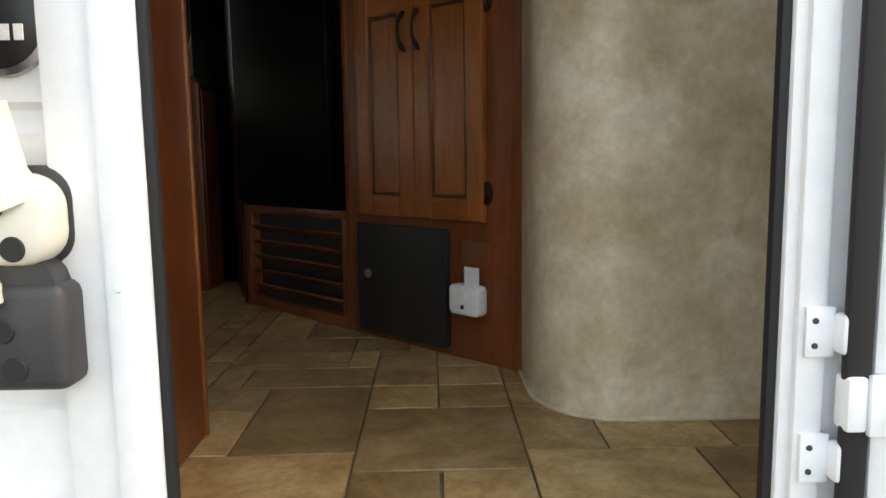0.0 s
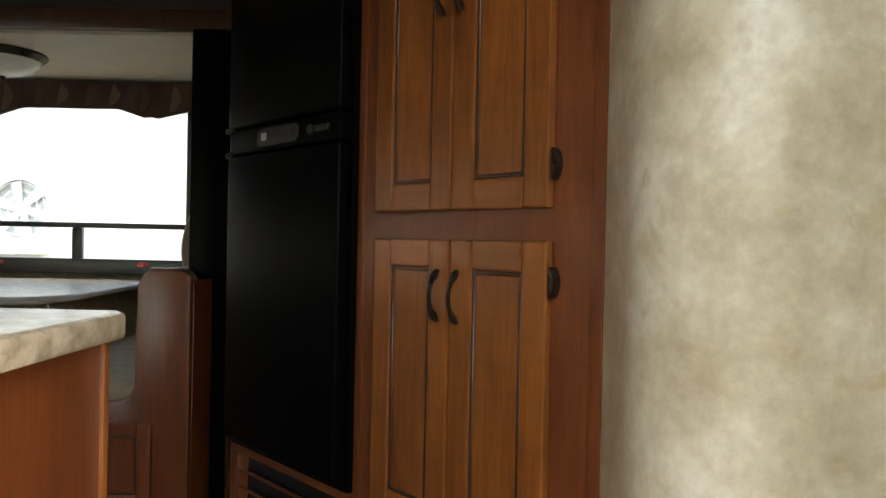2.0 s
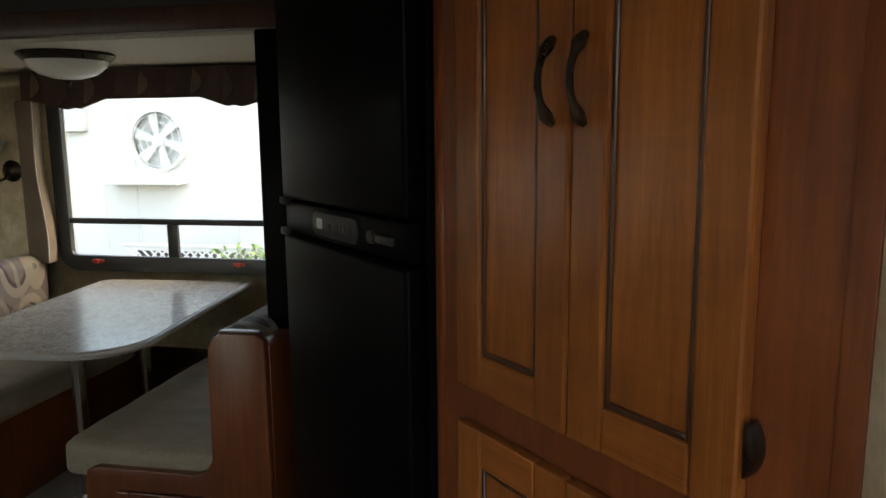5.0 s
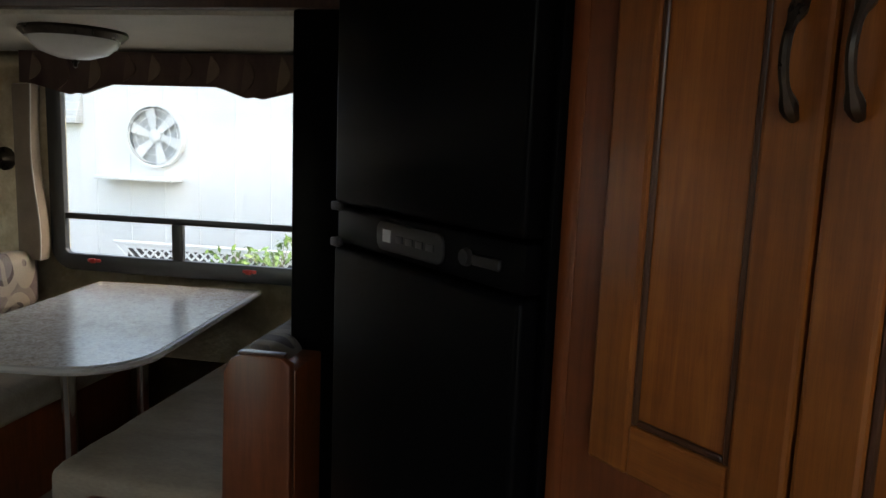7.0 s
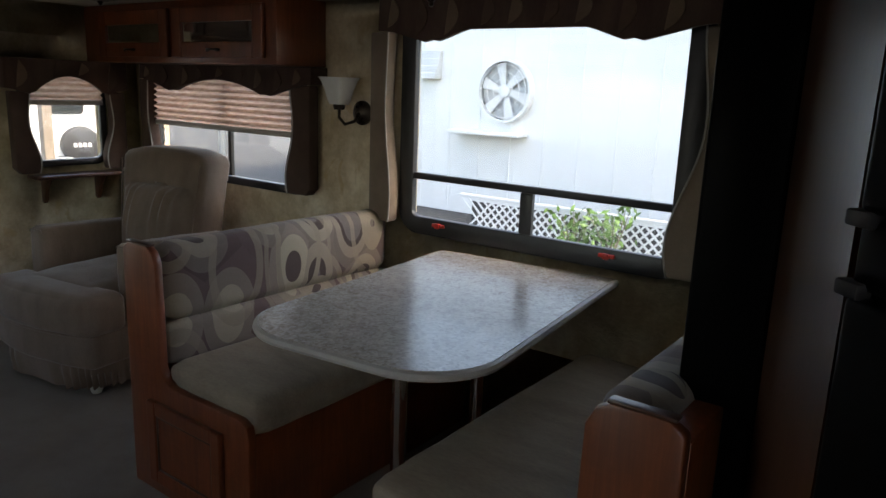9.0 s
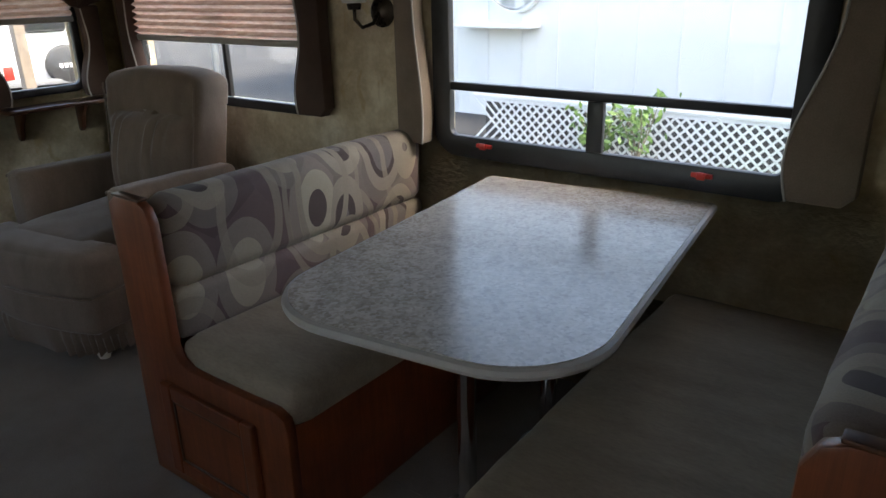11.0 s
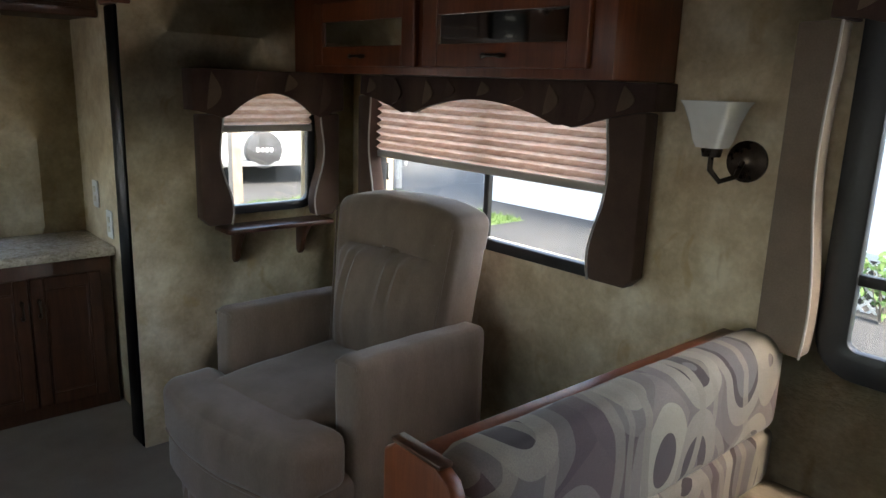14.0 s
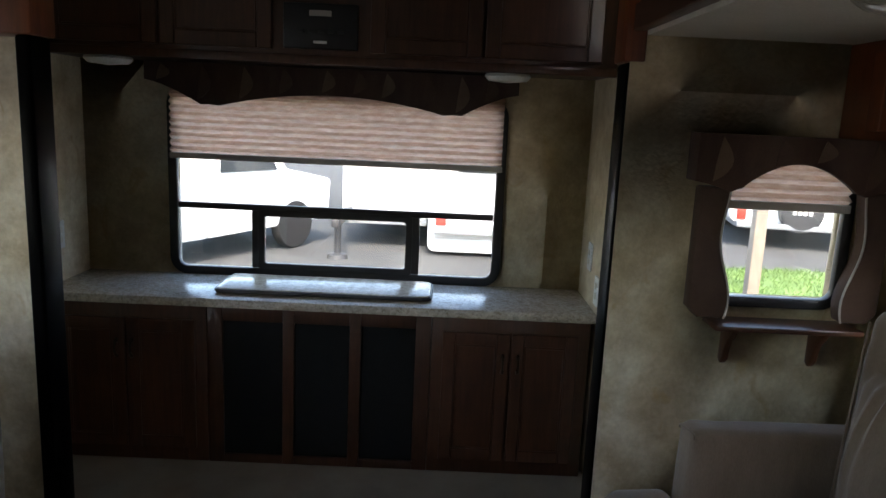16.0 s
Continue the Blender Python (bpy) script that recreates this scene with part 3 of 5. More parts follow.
for z in (1.183, 1.250):
    part("hinge", one((0.030, -0.048, z - 0.008), (0.062, -0.030, z + 0.008), 0.003), BLACKP, fridge)
grille = thing("floor_vent_grille", DIAG, "cherry louvred return-air grille below the refrigerator", "grille")
part("backing", one((0.051, 0.031, 0.036), (0.569, 0.034, 0.334)), BLACKP, grille)
louvre = bmesh.new()
add(louvre, one((0.051, -0.016, -0.004), (0.569, 0.016, 0.004), 0.002, 1), pose(0, 0, 0, -38, 0, 0))
first = part("slat", louvre, CHERRY, grille)
first.location = (0, 0.012, 0.075)
for k in range(1, 5):
    s = new("slat", first.data)
    s.parent, s.location = grille, (0, 0.012, 0.075 + 0.052 * k)

# ---- kitchen counter by the entry ----
counter = thing("kitchen_counter", pose(-0.392, 0.565, 0), "cherry kitchen counter end with speckled laminate top", "counter")
part("body", one((-1.30, 0.0, 0.0), (0.0, 0.475, 0.832), 0.003), CHERRY, counter)
part("corner_strip", one((-0.022, 0.474, 0.0), (0.004, 0.488, 0.832), 0.003), MAPLE, counter, "lighter maple corner strip")
top = slab([(-1.30, 0.0), (0.025, 0.0), (0.025, 0.478), (0.010, 0.497), (-1.30, 0.497)], "z", 0.833, 0.864, 0.006, 2)
part("countertop", top, LAM_BEIGE, counter, "speckled beige granite-look laminate")
ctl = thing("control_panel", pose(-0.3915, 0.752, 0.743, 0, 0, 90), "black tank and pump control panel on the counter end", "control panel")
part("plate", slab(round_rect(-0.021, -0.037, 0.021, 0.037, 0.006, 4), "y", -0.014, -0.0005, 0.003), BLACKP, ctl)
for k in range(2):
    part("knob", lathe([(0, 0), (0.006, 0), (0.005, 0.006), (0, 0.006)], 12, bmesh.new(), pose(0.010, -0.014, -0.010 + 0.022 * k, 90, 0, 0)), STEEL, ctl)
for k in range(4):
    part("letter_bar", one((-0.012, -0.0152, -0.03 + 0.013 * k), (-0.007, -0.0142, -0.021 + 0.013 * k)), GREYRAIL, ctl)
cover = thing("switch_cover", pose(-0.3915, 0.664, 0.738, 0, 0, 90), "white plastic outlet cover on the counter end", "outlet")
part("plate", slab(round_rect(-0.038, -0.062, 0.038, 0.062, 0.006, 3), "y", -0.008, -0.0005, 0.002), WHITEP, cover)

# ---- entry door and outside wall ----
YO = 0.495
b = bmesh.new()
prof, z = [], -0.62
while z < 2.1:
    prof += [(YO, z), (YO, z + 0.118), (YO + 0.008, z + 0.126), (YO + 0.008, z + 0.142)]
    z += 0.15
for x0, x1 in ((-1.74, DX0 - 0.085), (DX1 + 0.085, 1.3)):
    g = [[b.verts.new((x, y, zz)) for y, zz in prof] for x in (x0, x1)]
    for k in range(len(prof) - 1):
        b.faces.new((g[0][k], g[1][k], g[1][k + 1], g[0][k + 1]))
box(b, (DX0 - 0.085, YO + 0.004, DTOP + 0.05), (DX1 + 0.085, YO + 0.016, 2.1))
box(b, (DX0 - 0.085, YO + 0.004, -0.62), (DX1 + 0.085, YO + 0.016, DSILL - 0.02))
structure("wall_outside", b, WHITEM, "white ribbed metal siding of the trailer", "siding")
structure("wall_outside_slide", holed("y", -0.264, -0.254, -4.60, -1.75, -0.62, 2.05, [SOFAW]), WHITEM, "white metal siding of the sofa slide-out", "siding")
entry = thing("door_1", pose(0, 0, 0), "white metal entry door frame with open door leaf", "door", kind="structure")
b = bmesh.new()
for s, e in ((-1, DX0), (1, DX1)):
    box(b, (min(e, e + s * 0.10), YO - 0.016, DSILL), (max(e, e + s * 0.10), YO + 0.003, DTOP + 0.06), 0.005)
    box(b, (min(e + s * 0.045, e + s * 0.012), YO - 0.026, DSILL), (max(e + s * 0.045, e + s * 0.012), YO - 0.014, DTOP + 0.05), 0.005)
box(b, (DX0, YO - 0.016, DTOP), (DX1, YO + 0.003, DTOP + 0.06), 0.004)
box(b, (DX0 - 0.08, YO - 0.03, DSILL - 0.03), (DX1 + 0.08, 0.56, DSILL + 0.004), 0.004)
part("frame", b, WHITEM, entry, "white enamelled metal frame")
for e, s in ((DX0, -1), (DX1, 1)):
    part("gasket", one((min(e - s * 0.011, e + s * 0.0), YO - 0.010, DSILL), (max(e - s * 0.011, e + s * 0.0), YO + 0.004, DTOP), 0.002), RUBBER, entry, "black rubber door gasket")
leaf = part("leaf", one((0.0, 0.0, DSILL + 0.02), (0.64, 0.035, DTOP - 0.01), 0.008), WHITEM, entry, "white metal door leaf swung open")
leaf.matrix_basis = pose(DX1 + 0.082, YO - 0.05, 0, 0, 0, -4)
seal = part("seal", one((-0.030, -0.004, DSILL + 0.05), (-0.002, 0.010, DTOP - 0.03), 0.004), RUBBER, leaf, "black seal strip")
for z in (0.16, 0.30):
    h = bmesh.new()
    box(h, (DX1 + 0.018, YO - 0.032, z), (DX1 + 0.050, YO - 0.025, z + 0.055), 0.002)
    box(h, (DX1 + 0.048, YO - 0.050, z + 0.006), (DX1 + 0.066, YO - 0.027, z + 0.049), 0.005)
    strap = part("hinge", h, WHITEM, entry, "white enamelled hinge strap")
    for q in (0.013, 0.040):
        part("screw", lathe([(0, 0), (0.0035, 0), (0.003, 0.002), (0, 0.002)], 10, bmesh.new(), pose(DX1 + 0.028, YO - 0.032, z + q, 90, 0, 0)), CHAR, strap)
h = bmesh.new()
box(h, (DX1 + 0.052, YO - 0.058, 0.225), (DX1 + 0.075, YO - 0.03, 0.285), 0.005)
box(h, (DX1 + 0.074, YO - 0.062, 0.222), (DX1 + 0.135, YO - 0.054, 0.288), 0.002)
strap = part("hinge", h, WHITEM, entry, "white enamelled hinge strap")
for q in (0.24, 0.255, 0.270):
    part("screw", lathe([(0, 0), (0.0045, 0), (0.004, 0.004), (0, 0.004)], 10, bmesh.new(), pose(DX1 + 0.100 + (q - 0.255) * 0.3, YO - 0.062, q, 90, 0, 0)), STEEL, strap)
part("rivet", lathe([(0, 0), (0.004, 0), (0.002, 0.004), (0, 0.004)], 10, bmesh.new(), pose(DX0 - 0.03, YO - 0.026, 0.385, 90, 0, 0)), WHITEP, entry)

grab = thing("grab_handle", pose(-0.368, YO, 0.445), "white and black folding grab handle beside the door", "handle")
arm = tube([(-0.052, -0.065, 0.62), (-0.046, -0.068, 0.45), (-0.038, -0.066, 0.30), (-0.030, -0.062, 0.115)], [0.026, 0.027, 0.026, 0.025], 14)
part("grip", arm, CHAR, grab, "dark foam grip")
b = slab(round_rect(-0.052, -0.030, 0.036, 0.062, 0.034, 6), "y", -0.062, -0.016, 0.012, 3)
tube([(-0.030, -0.052, 0.13), (-0.022, -0.046, 0.06), (-0.01, -0.04, 0.03)], [0.026, 0.03, 0.034], 14, b)
part("bracket", b, OFFW, grab, "cream plastic upper bracket")
part("pad", slab(round_rect(-0.054, -0.036, 0.038, 0.070, 0.034, 6), "y", -0.018, -0.002, 0.004), CHAR, grab)
low = bmesh.new()
box(low, (-0.068, -0.058, -0.160), (0.040, -0.002, -0.048), 0.014, 3)
tube([(-0.010, -0.05, -0.055), (-0.010, -0.012, -0.055)], 0.040, 20, low)
part("base", low, CHAR, grab, "charcoal plastic lower base")
part("lever", tube([(-0.13, -0.07, -0.085), (-0.065, -0.072, -0.062), (-0.020, -0.066, -0.050)], [0.020, 0.021, 0.016], 12), OFFW, grab)
for x, z, y in ((-0.020, 0.030, -0.063), (-0.002, -0.012, -0.063), (-0.022, -0.095, -0.059), (-0.012, -0.135, -0.059)):
    part("bolt_recess", lathe([(0, 0), (0.013, 0), (0.012, 0.002), (0, 0.002)], 16, bmesh.new(), pose(x, y, z, 90, 0, 0)), RUBBER, grab)
lock = thing("round_lock", pose(-0.398, YO, 0.662), "round black lock cover on the white siding", "lock")
part("cover", lathe([(0, 0), (0.055, 0), (0.055, 0.008), (0.046, 0.014), (0, 0.016)], 32, bmesh.new(), pose(0, 0, 0, 90, 0, 0)), BLACKP, lock)
for k in range(3):
    part("letter_bar", one((-0.006 + 0.014 * k, -0.0175, -0.022), (0.003 + 0.014 * k, -0.0155, -0.006)), WHITEP, lock)
part("ring", lathe([(0.050, 0.002), (0.057, 0.0), (0.057, 0.010), (0.050, 0.012), (0.050, 0.002)], 32, bmesh.new(), pose(0, 0, 0, 90, 0, 0)), STEEL, lock)


# ---- windows (local x along the wall, z up, the room towards -y) ----
def window(name, m, u0, u1, z0, z1, label, bars, r=0.09, fw=0.045):
    w = thing(name, m, label, "window", kind="structure")
    fr = part("window_frame", ring_frame(u0 - 0.012, z0 - 0.012, u1 + 0.012, z1 + 0.012, r, fw, -0.016, 0.014, 0.006), FRAMEB, w, "black window frame")
    for x0, zz0, x1, zz1 in bars:
        part("bar", one((x0, -0.010, zz0), (x1, 0.012, zz1), 0.004), FRAMEB, fr)
    g = part("pane", one((u0 + 0.01, 0.001, z0 + 0.01), (u1 - 0.01, 0.005, z1 - 0.01)), GLASS, w)
    g.visible_shadow = False
    return w


def pleated(name, m, u0, u1, z0, z1, label):
    s = thing(name, m, label, "window shade")
    b = bmesh.new()
    n = max(4, int((z1 - z0) / 0.0145))
    nx = max(2, int((u1 - u0) / 0.10))
    rows = []
    for k in range(n + 1):
        z = z0 + (z1 - z0) * k / n
        rows.append([b.verts.new((u0 + (u1 - u0) * i / nx, (-0.046 if k % 2 else -0.020), z + 0.0012 * noise.noise(Vector((i * 0.8, k * 0.5, u0))))) for i in range(nx + 1)])
    for r, q in zip(rows, rows[1:]):
        for i in range(nx):
            b.faces.new((r[i], r[i + 1], q[i + 1], q[i]))
    part("pleats", b, SHADE, s, "tan pleated fabric", 0.3)
    part("bottom_rail", one((u0 - 0.004, -0.040, z0 - 0.024), (u1 + 0.004, -0.017, z0 + 0.002), 0.004), GREYRAIL, s, "grey bottom rail")
    return s


def valance(m, u0, u1, ztop, low, label, depth=0.09):
    """Padded fabric box; low(a) gives its lower edge for a from 0 to 1."""
    s = thing("window_valance", m, label, "valance")
    b = bmesh.new()
    n = 40
    t = 0.016
    up, dn, upb, dnb = [], [], [], []
    for k in range(n + 1):
        a = k / n
        x = u0 + (u1 - u0) * a
        w = 0.004 * noise.noise(Vector((x * 7, ztop, 0)))
        up.append(b.verts.new((x, -depth + w, ztop)))
        dn.append(b.verts.new((x, -depth - 0.004 + w, low(a))))
        upb.append(b.verts.new((x, -depth + t, ztop)))
        dnb.append(b.verts.new((x, -depth + t, low(a))))
    for k in range(n):
        b.faces.new((up[k], up[k + 1], dn[k + 1], dn[k]))
        b.faces.new((upb[k], dnb[k], dnb[k + 1], upb[k + 1]))
        b.faces.new((dn[k], dn[k + 1], dnb[k + 1], dnb[k]))
        b.faces.new((up[k], upb[k], upb[k + 1], up[k + 1]))
    box(b, (u0, -depth, low(0)), (u0 + t, -0.001, ztop), 0.003)
    box(b, (u1 - t, -depth, low(1)), (u1, -0.001, ztop), 0.003)
    box(b, (u0 + t, -depth + t, ztop - 0.014), (u1 - t, -0.001, ztop - 0.001))
    part("front", b, VALANCE, s)
    rnd = random.Random(int((u1 - u0) * 1000))
    k = 0
    x = u0 + 0.05
    while x < u1 - 0.06:
        a = (x - u0) / (u1 - u0)
        zl = low(min(max(a, 0), 1)) + 0.012
        h = min(ztop - zl - 0.01, 0.17)
        if h > 0.035:
            leaf = []
            for q in range(17):
                f = q / 16
                leaf.append((x + 0.046 * math.sin(math.pi * f ** 0.8) + 0.02 * f, zl + h * f))
            for q in range(15, 0, -1):
                f = q / 16
                leaf.append((x - 0.002 * math.sin(math.pi * f) + 0.02 * f, zl + h * f))
            part("leaf_motif", slab(leaf, "y", -depth - 0.0075, -depth - 0.0025), DRAPE if k % 2 else MOTIF, s, "woven leaf motif")
        x += 0.11 + 0.07 * rnd.random()
        k += 1
    return s


def drape(m, u, z0, z1, w, bulge, label, cloth=None):
    """Stiff side panel with a scalloped inner edge; bulge is signed towards the window."""
    s = thing("window_drape", m, label, "curtain")
    inner = []
    for k in range(25):
        a = k / 24
        inner.append((u + bulge * (0.5 + 0.5 * math.sin(math.pi * (2.1 * a + 0.15))) * (0.35 + 0.65 * (1 - a)), z0 + (z1 - z0) * a))
    outer = [(u - math.copysign(w, bulge), z1), (u - math.copysign(w, bulge), z0 + 0.03), (u - math.copysign(w - 0.03, bulge), z0)]
    part("panel", slab(inner + outer, "y", -0.080, -0.020, 0.008), cloth or DRAPE, s)
    part("piping", tube([(x, -0.081, z) for x, z in inner], 0.0035, 6), GREYRAIL, s, "pale corded edge")
    return s


BACK, SIDE = pose(0, YB, 0), pose(XE, 0, 0, 0, 0, 90)
REAR = pose(XR, 0, 0, 0, 0, 90)
window("window_1", BACK, *BIG, "large black-framed dinette window with two lower vents",
       [(BIG[0] + 0.03, 0.985, BIG[1] - 0.03, 1.012), (-1.895, BIG[2] + 0.03, -1.842, 0.985)], 0.10, 0.074)
window("window_2", BACK, *SMALL, "black-framed sliding window behind the armchair", [(-3.625, SMALL[2] + 0.03, -3.600, SMALL[3] - 0.03)], 0.07, 0.04)
window("window_3", SIDE, *ENDW, "small black-framed window over a wall shelf", [], 0.07, 0.035)
window("window_4", REAR, *REARW, "wide black-framed rear window with three lower lights",
       [(REARW[0] + 0.03, 0.985, REARW[1] - 0.03, 1.012), (1.475, REARW[2] + 0.03, 1.520, 0.985), (2.165, REARW[2] + 0.03, 2.215, 0.985)], 0.08, 0.04)
# raised vent frame in the rear window
vent = tagged(part("window_vent_frame", ring_frame(1.502, 0.722, 2.183, 0.992, 0.02, 0.030, -0.013, 0.014, 0.003), FRAMEB), "black sliding vent frame of the rear window", "window", kind="structure")
vent.matrix_basis = REAR
pleated("pleated_shade", BACK, SMALL[0] + 0.03, SMALL[1] - 0.02, 1.125, 1.41, "tan pleated shade half lowered behind the armchair")
pleated("pleated_shade", SIDE, ENDW[0] + 0.02, ENDW[1] - 0.02, 1.215, 1.39, "tan pleated shade partly lowered over a small window")
pleated("pleated_shade", REAR, REARW[0] + 0.01, REARW[1] - 0.01, 1.225, 1.56, "tan pleated shade half lowered in the rear window")


def wave(base, peak, dip, at=0.24):
    """Ends sloping to a scalloped point at each side, and an arch between them."""
    def low(a):
        e = min(a, 1 - a)
        if e < at - 0.03:
            return base - dip * (e / (at - 0.03)) ** 1.4
        if e < at:
            return base - dip + 0.010 * math.sin((e - at + 0.03) / 0.03 * math.pi)
        return base - dip + (peak - base + dip) * math.sin(min((e - at) / (0.5 - at), 1) * math.pi / 2) ** 0.8
    return low


def flat_wave(base, dip):
    """A straight edge with a shallow double-pointed drop towards each side."""
    def low(a):
        e = abs(a - 0.5) * 2
        if e < 0.36 or e > 0.93:
            return base
        if e < 0.57:
            return base - dip * (e - 0.36) / 0.21
        if e < 0.64:
            return base - dip + 0.010 * math.sin((e - 0.57) / 0.07 * math.pi)
        return base - dip * (0.93 - e) / 0.29
    return low


valance(BACK, -2.50, -1.20, 1.69, flat_wave(1.560, 0.045), "dark brown leaf-patterned valance over the dinette window", 0.13)
valance(BACK, -4.25, -2.915, 1.418, wave(1.345, 1.350, 0.062), "dark brown arched valance behind the armchair", 0.10)
valance(SIDE, 3.065, 3.69, 1.42, wave(1.275, 1.338, 0.028, 0.21), "dark brown arched valance over the small window", 0.09)
valance(REAR, 1.075, 2.60, 1.60, wave(1.525, 1.490, 0.10, 0.19), "dark brown arched valance over the rear window", 0.14)
window("window_5", pose(0, -0.20, 0, 0, 0, 180), -SOFAW[1], -SOFAW[0], SOFAW[2], SOFAW[3], "black-framed window over the sofa", [], 0.07, 0.04)
valance(pose(0, -0.20, 0, 0, 0, 180), 2.35, 4.15, 1.60, wave(1.47, 1.52, 0.04), "dark brown arched valance over the sofa window", 0.12)
drape(BACK, -1.225, 0.785, 1.56, 0.085, -0.10, "taupe scalloped side drape by the dinette window", TAUPE)
drape(BACK, -3.06, 0.85, 1.34, 0.11, -0.055, "brown scalloped side drape")
drape(BACK, -4.22, 0.85, 1.34, 0.08, 0.04, "brown scalloped side drape")
drape(SIDE, 3.165, 0.85, 1.26, 0.075, 0.05, "brown scalloped side drape of the small window")
drape(SIDE, 3.605, 0.85, 1.26, 0.075, -0.05, "brown scalloped side drape of the small window")
drape(BACK, -2.505, 0.80, 1.56, 0.085, 0.035, "taupe scalloped side drape by the dinette window", TAUPE)
for x in (-2.26, -1.53):
    lt = thing("window_latch", BACK @ pose(x, -0.016, 0.808), "red emergency latch on the black window frame", "latch")
    part("lever", one((-0.030, -0.012, -0.007), (0.030, -0.0005, 0.007), 0.003), RED, lt)
    part("grip", one((-0.012, -0.020, -0.011), (0.012, -0.011, 0.011), 0.003), RED, lt)
sl = thing("slider_latch", BACK @ pose(-4.165, -0.016, 1.045), "white latch on the sliding window", "latch")
part("lever", one((-0.008, -0.012, -0.035), (0.008, -0.0005, 0.035), 0.004), WHITEP, sl)

# shelf under the small window
shelf = thing("wall_shelf", SIDE @ pose(3.40, 0, 0.80), "small dark wooden shelf on two scrolled brackets", "shelf")
part("board", slab(round_rect(-0.235, -0.125, 0.225, -0.001, 0.006, 2), "z", 0.020, 0.038, 0.004), DARK_AND_SHADED_WOOD, shelf)
for u in (-0.16, 0.125):
    pr = [(-0.001, 0.019), (-0.10, 0.019), (-0.085, -0.005), (-0.060, -0.030), (-0.045, -0.065), (-0.040, -0.095), (-0.020, -0.115), (-0.001, -0.105)]
    part("bracket", slab(pr, "x", u - 0.010, u + 0.010, 0.003), DARK_AND_SHADED_WOOD, shelf)

# overhead cabinet of the slide-out
over = thing("overhead_cabinet", pose(0, 3.50, 0), "dark cherry overhead cabinet with mirrored flip-up doors", "cabinet")
part("body", one((XE + 0.002, 0.021, 1.42), (-2.925, YB - 3.502, SLIDE_Z - 0.002), 0.003), CHERRY, over)
for u0, u1 in ((-4.28, -3.67), (-3.63, -2.99)):
    d = cab_door(over, u0, 1.445, u1, 1.665, 0.0, (((u0 + u1) / 2), 1.478, 0.085, 1), 0.068, CHERRY, CHERRY, MIRROR)

# sconce
sc = thing("wall_sconce", BACK @ pose(-2.70, 0, 1.235), "bronze wall sconce with square opal glass shade", "sconce")
part("backplate", lathe([(0, 0), (0.052, 0), (0.052, 0.008), (0.040, 0.014), (0.022, 0.026), (0, 0.028)], 28, bmesh.new(), pose(0, -0.001, 0, 90, 0, 0)), BRONZE, sc)
part("arm", tube([(0, -0.028, 0), (0, -0.055, -0.035), (-0.025, -0.085, -0.048), (-0.045, -0.10, -0.02), (-0.045, -0.10, 0.015)], [0.007] * 5, 10), BRONZE, sc)
part("cup", lathe([(0, 0.012), (0.022, 0.012), (0.026, 0.030), (0.020, 0.036), (0, 0.036)], 20, bmesh.new(), pose(-0.045, -0.10, 0)), BRONZE, sc)
b = bmesh.new()
rings = []
for z, h in ((0.034, 0.032), (0.05, 0.038), (0.09, 0.046), (0.13, 0.058), (0.145, 0.066), (0.141, 0.062), (0.09, 0.042), (0.04, 0.030)):
    rings.append([b.verts.new((-0.045 + p[0], -0.10 + p[1], z)) for p in round_rect(-h, -h, h, h, 0.012, 3)])
for r, q in zip(rings, rings[1:]):
    for k in range(len(r)):
        b.faces.new((r[k], r[(k + 1) % len(r)], q[(k + 1) % len(r)], q[k]))
part("glass_shade", b, OPAL, sc, "white opal glass shade")


def dome_light(x, y, label, glass, rad, rim=None, deep=1.0):
    d = thing("ceiling_light", pose(x, y, SLIDE_Z), label, "ceiling light")
    d.scale = (1, 1, deep)
    part("rim", lathe([(0, 0), (rad, 0), (rad * 1.02, -0.010), (rad * 0.90, -0.030), (rad * 0.84, -0.030), (0, -0.02)], 36), rim or BRONZE, d)
    part("bowl", lathe([(rad * 0.86, -0.028), (rad * 0.80, -0.050), (rad * 0.62, -0.075), (rad * 0.30, -0.092), (0, -0.096)], 36), glass, d)
    part("finial", lathe([(0, -0.094), (0.010, -0.096), (0.012, -0.104), (0.006, -0.110), (0.008, -0.118), (0, -0.124)], 14), BRONZE, d)
    return d


dome_light(-1.88, 3.20, "bronze ceiling light with white glass bowl over the table", OPAL, 0.165)
dome_light(-3.50, 3.10, "ceiling light with clear ribbed glass bowl", pane_glass("ribbed_glass", (0.9, 0.9, 0.88), 0.3), 0.115, WHITEP, 0.6)

# ---- dinette ----
table = thing("dinette_table", pose(-1.785, 3.20, 0, 0, 0, 6.3), "speckled grey laminate dinette table on chrome legs", "table")
ol = [(0.355, 0.545), (0.345, 0.555), (-0.335, 0.555), (-0.345, 0.545)]
ol += [(-0.345 + 0.20 * (1 - math.cos(radians(a))), -0.36 - 0.20 * math.sin(radians(a))) for a in range(0, 91, 9)]
ol += [(0.355 - 0.20 * (1 - math.cos(radians(a))), -0.36 - 0.20 * math.sin(radians(a))) for a in range(90, -1, -9)]
part("tabletop", slab(ol, "z", 0.704, 0.731, 0.0), LAM, table)
edge = [(x * 1.006, y * 1.004, 0.7175) for x, y in ol] + [(ol[0][0] * 1.006, ol[0][1] * 1.004, 0.7175)]
part("edge_band", tube(edge, 0.0125, 8), GREYRAIL, table, "pale grey rubber edge band")
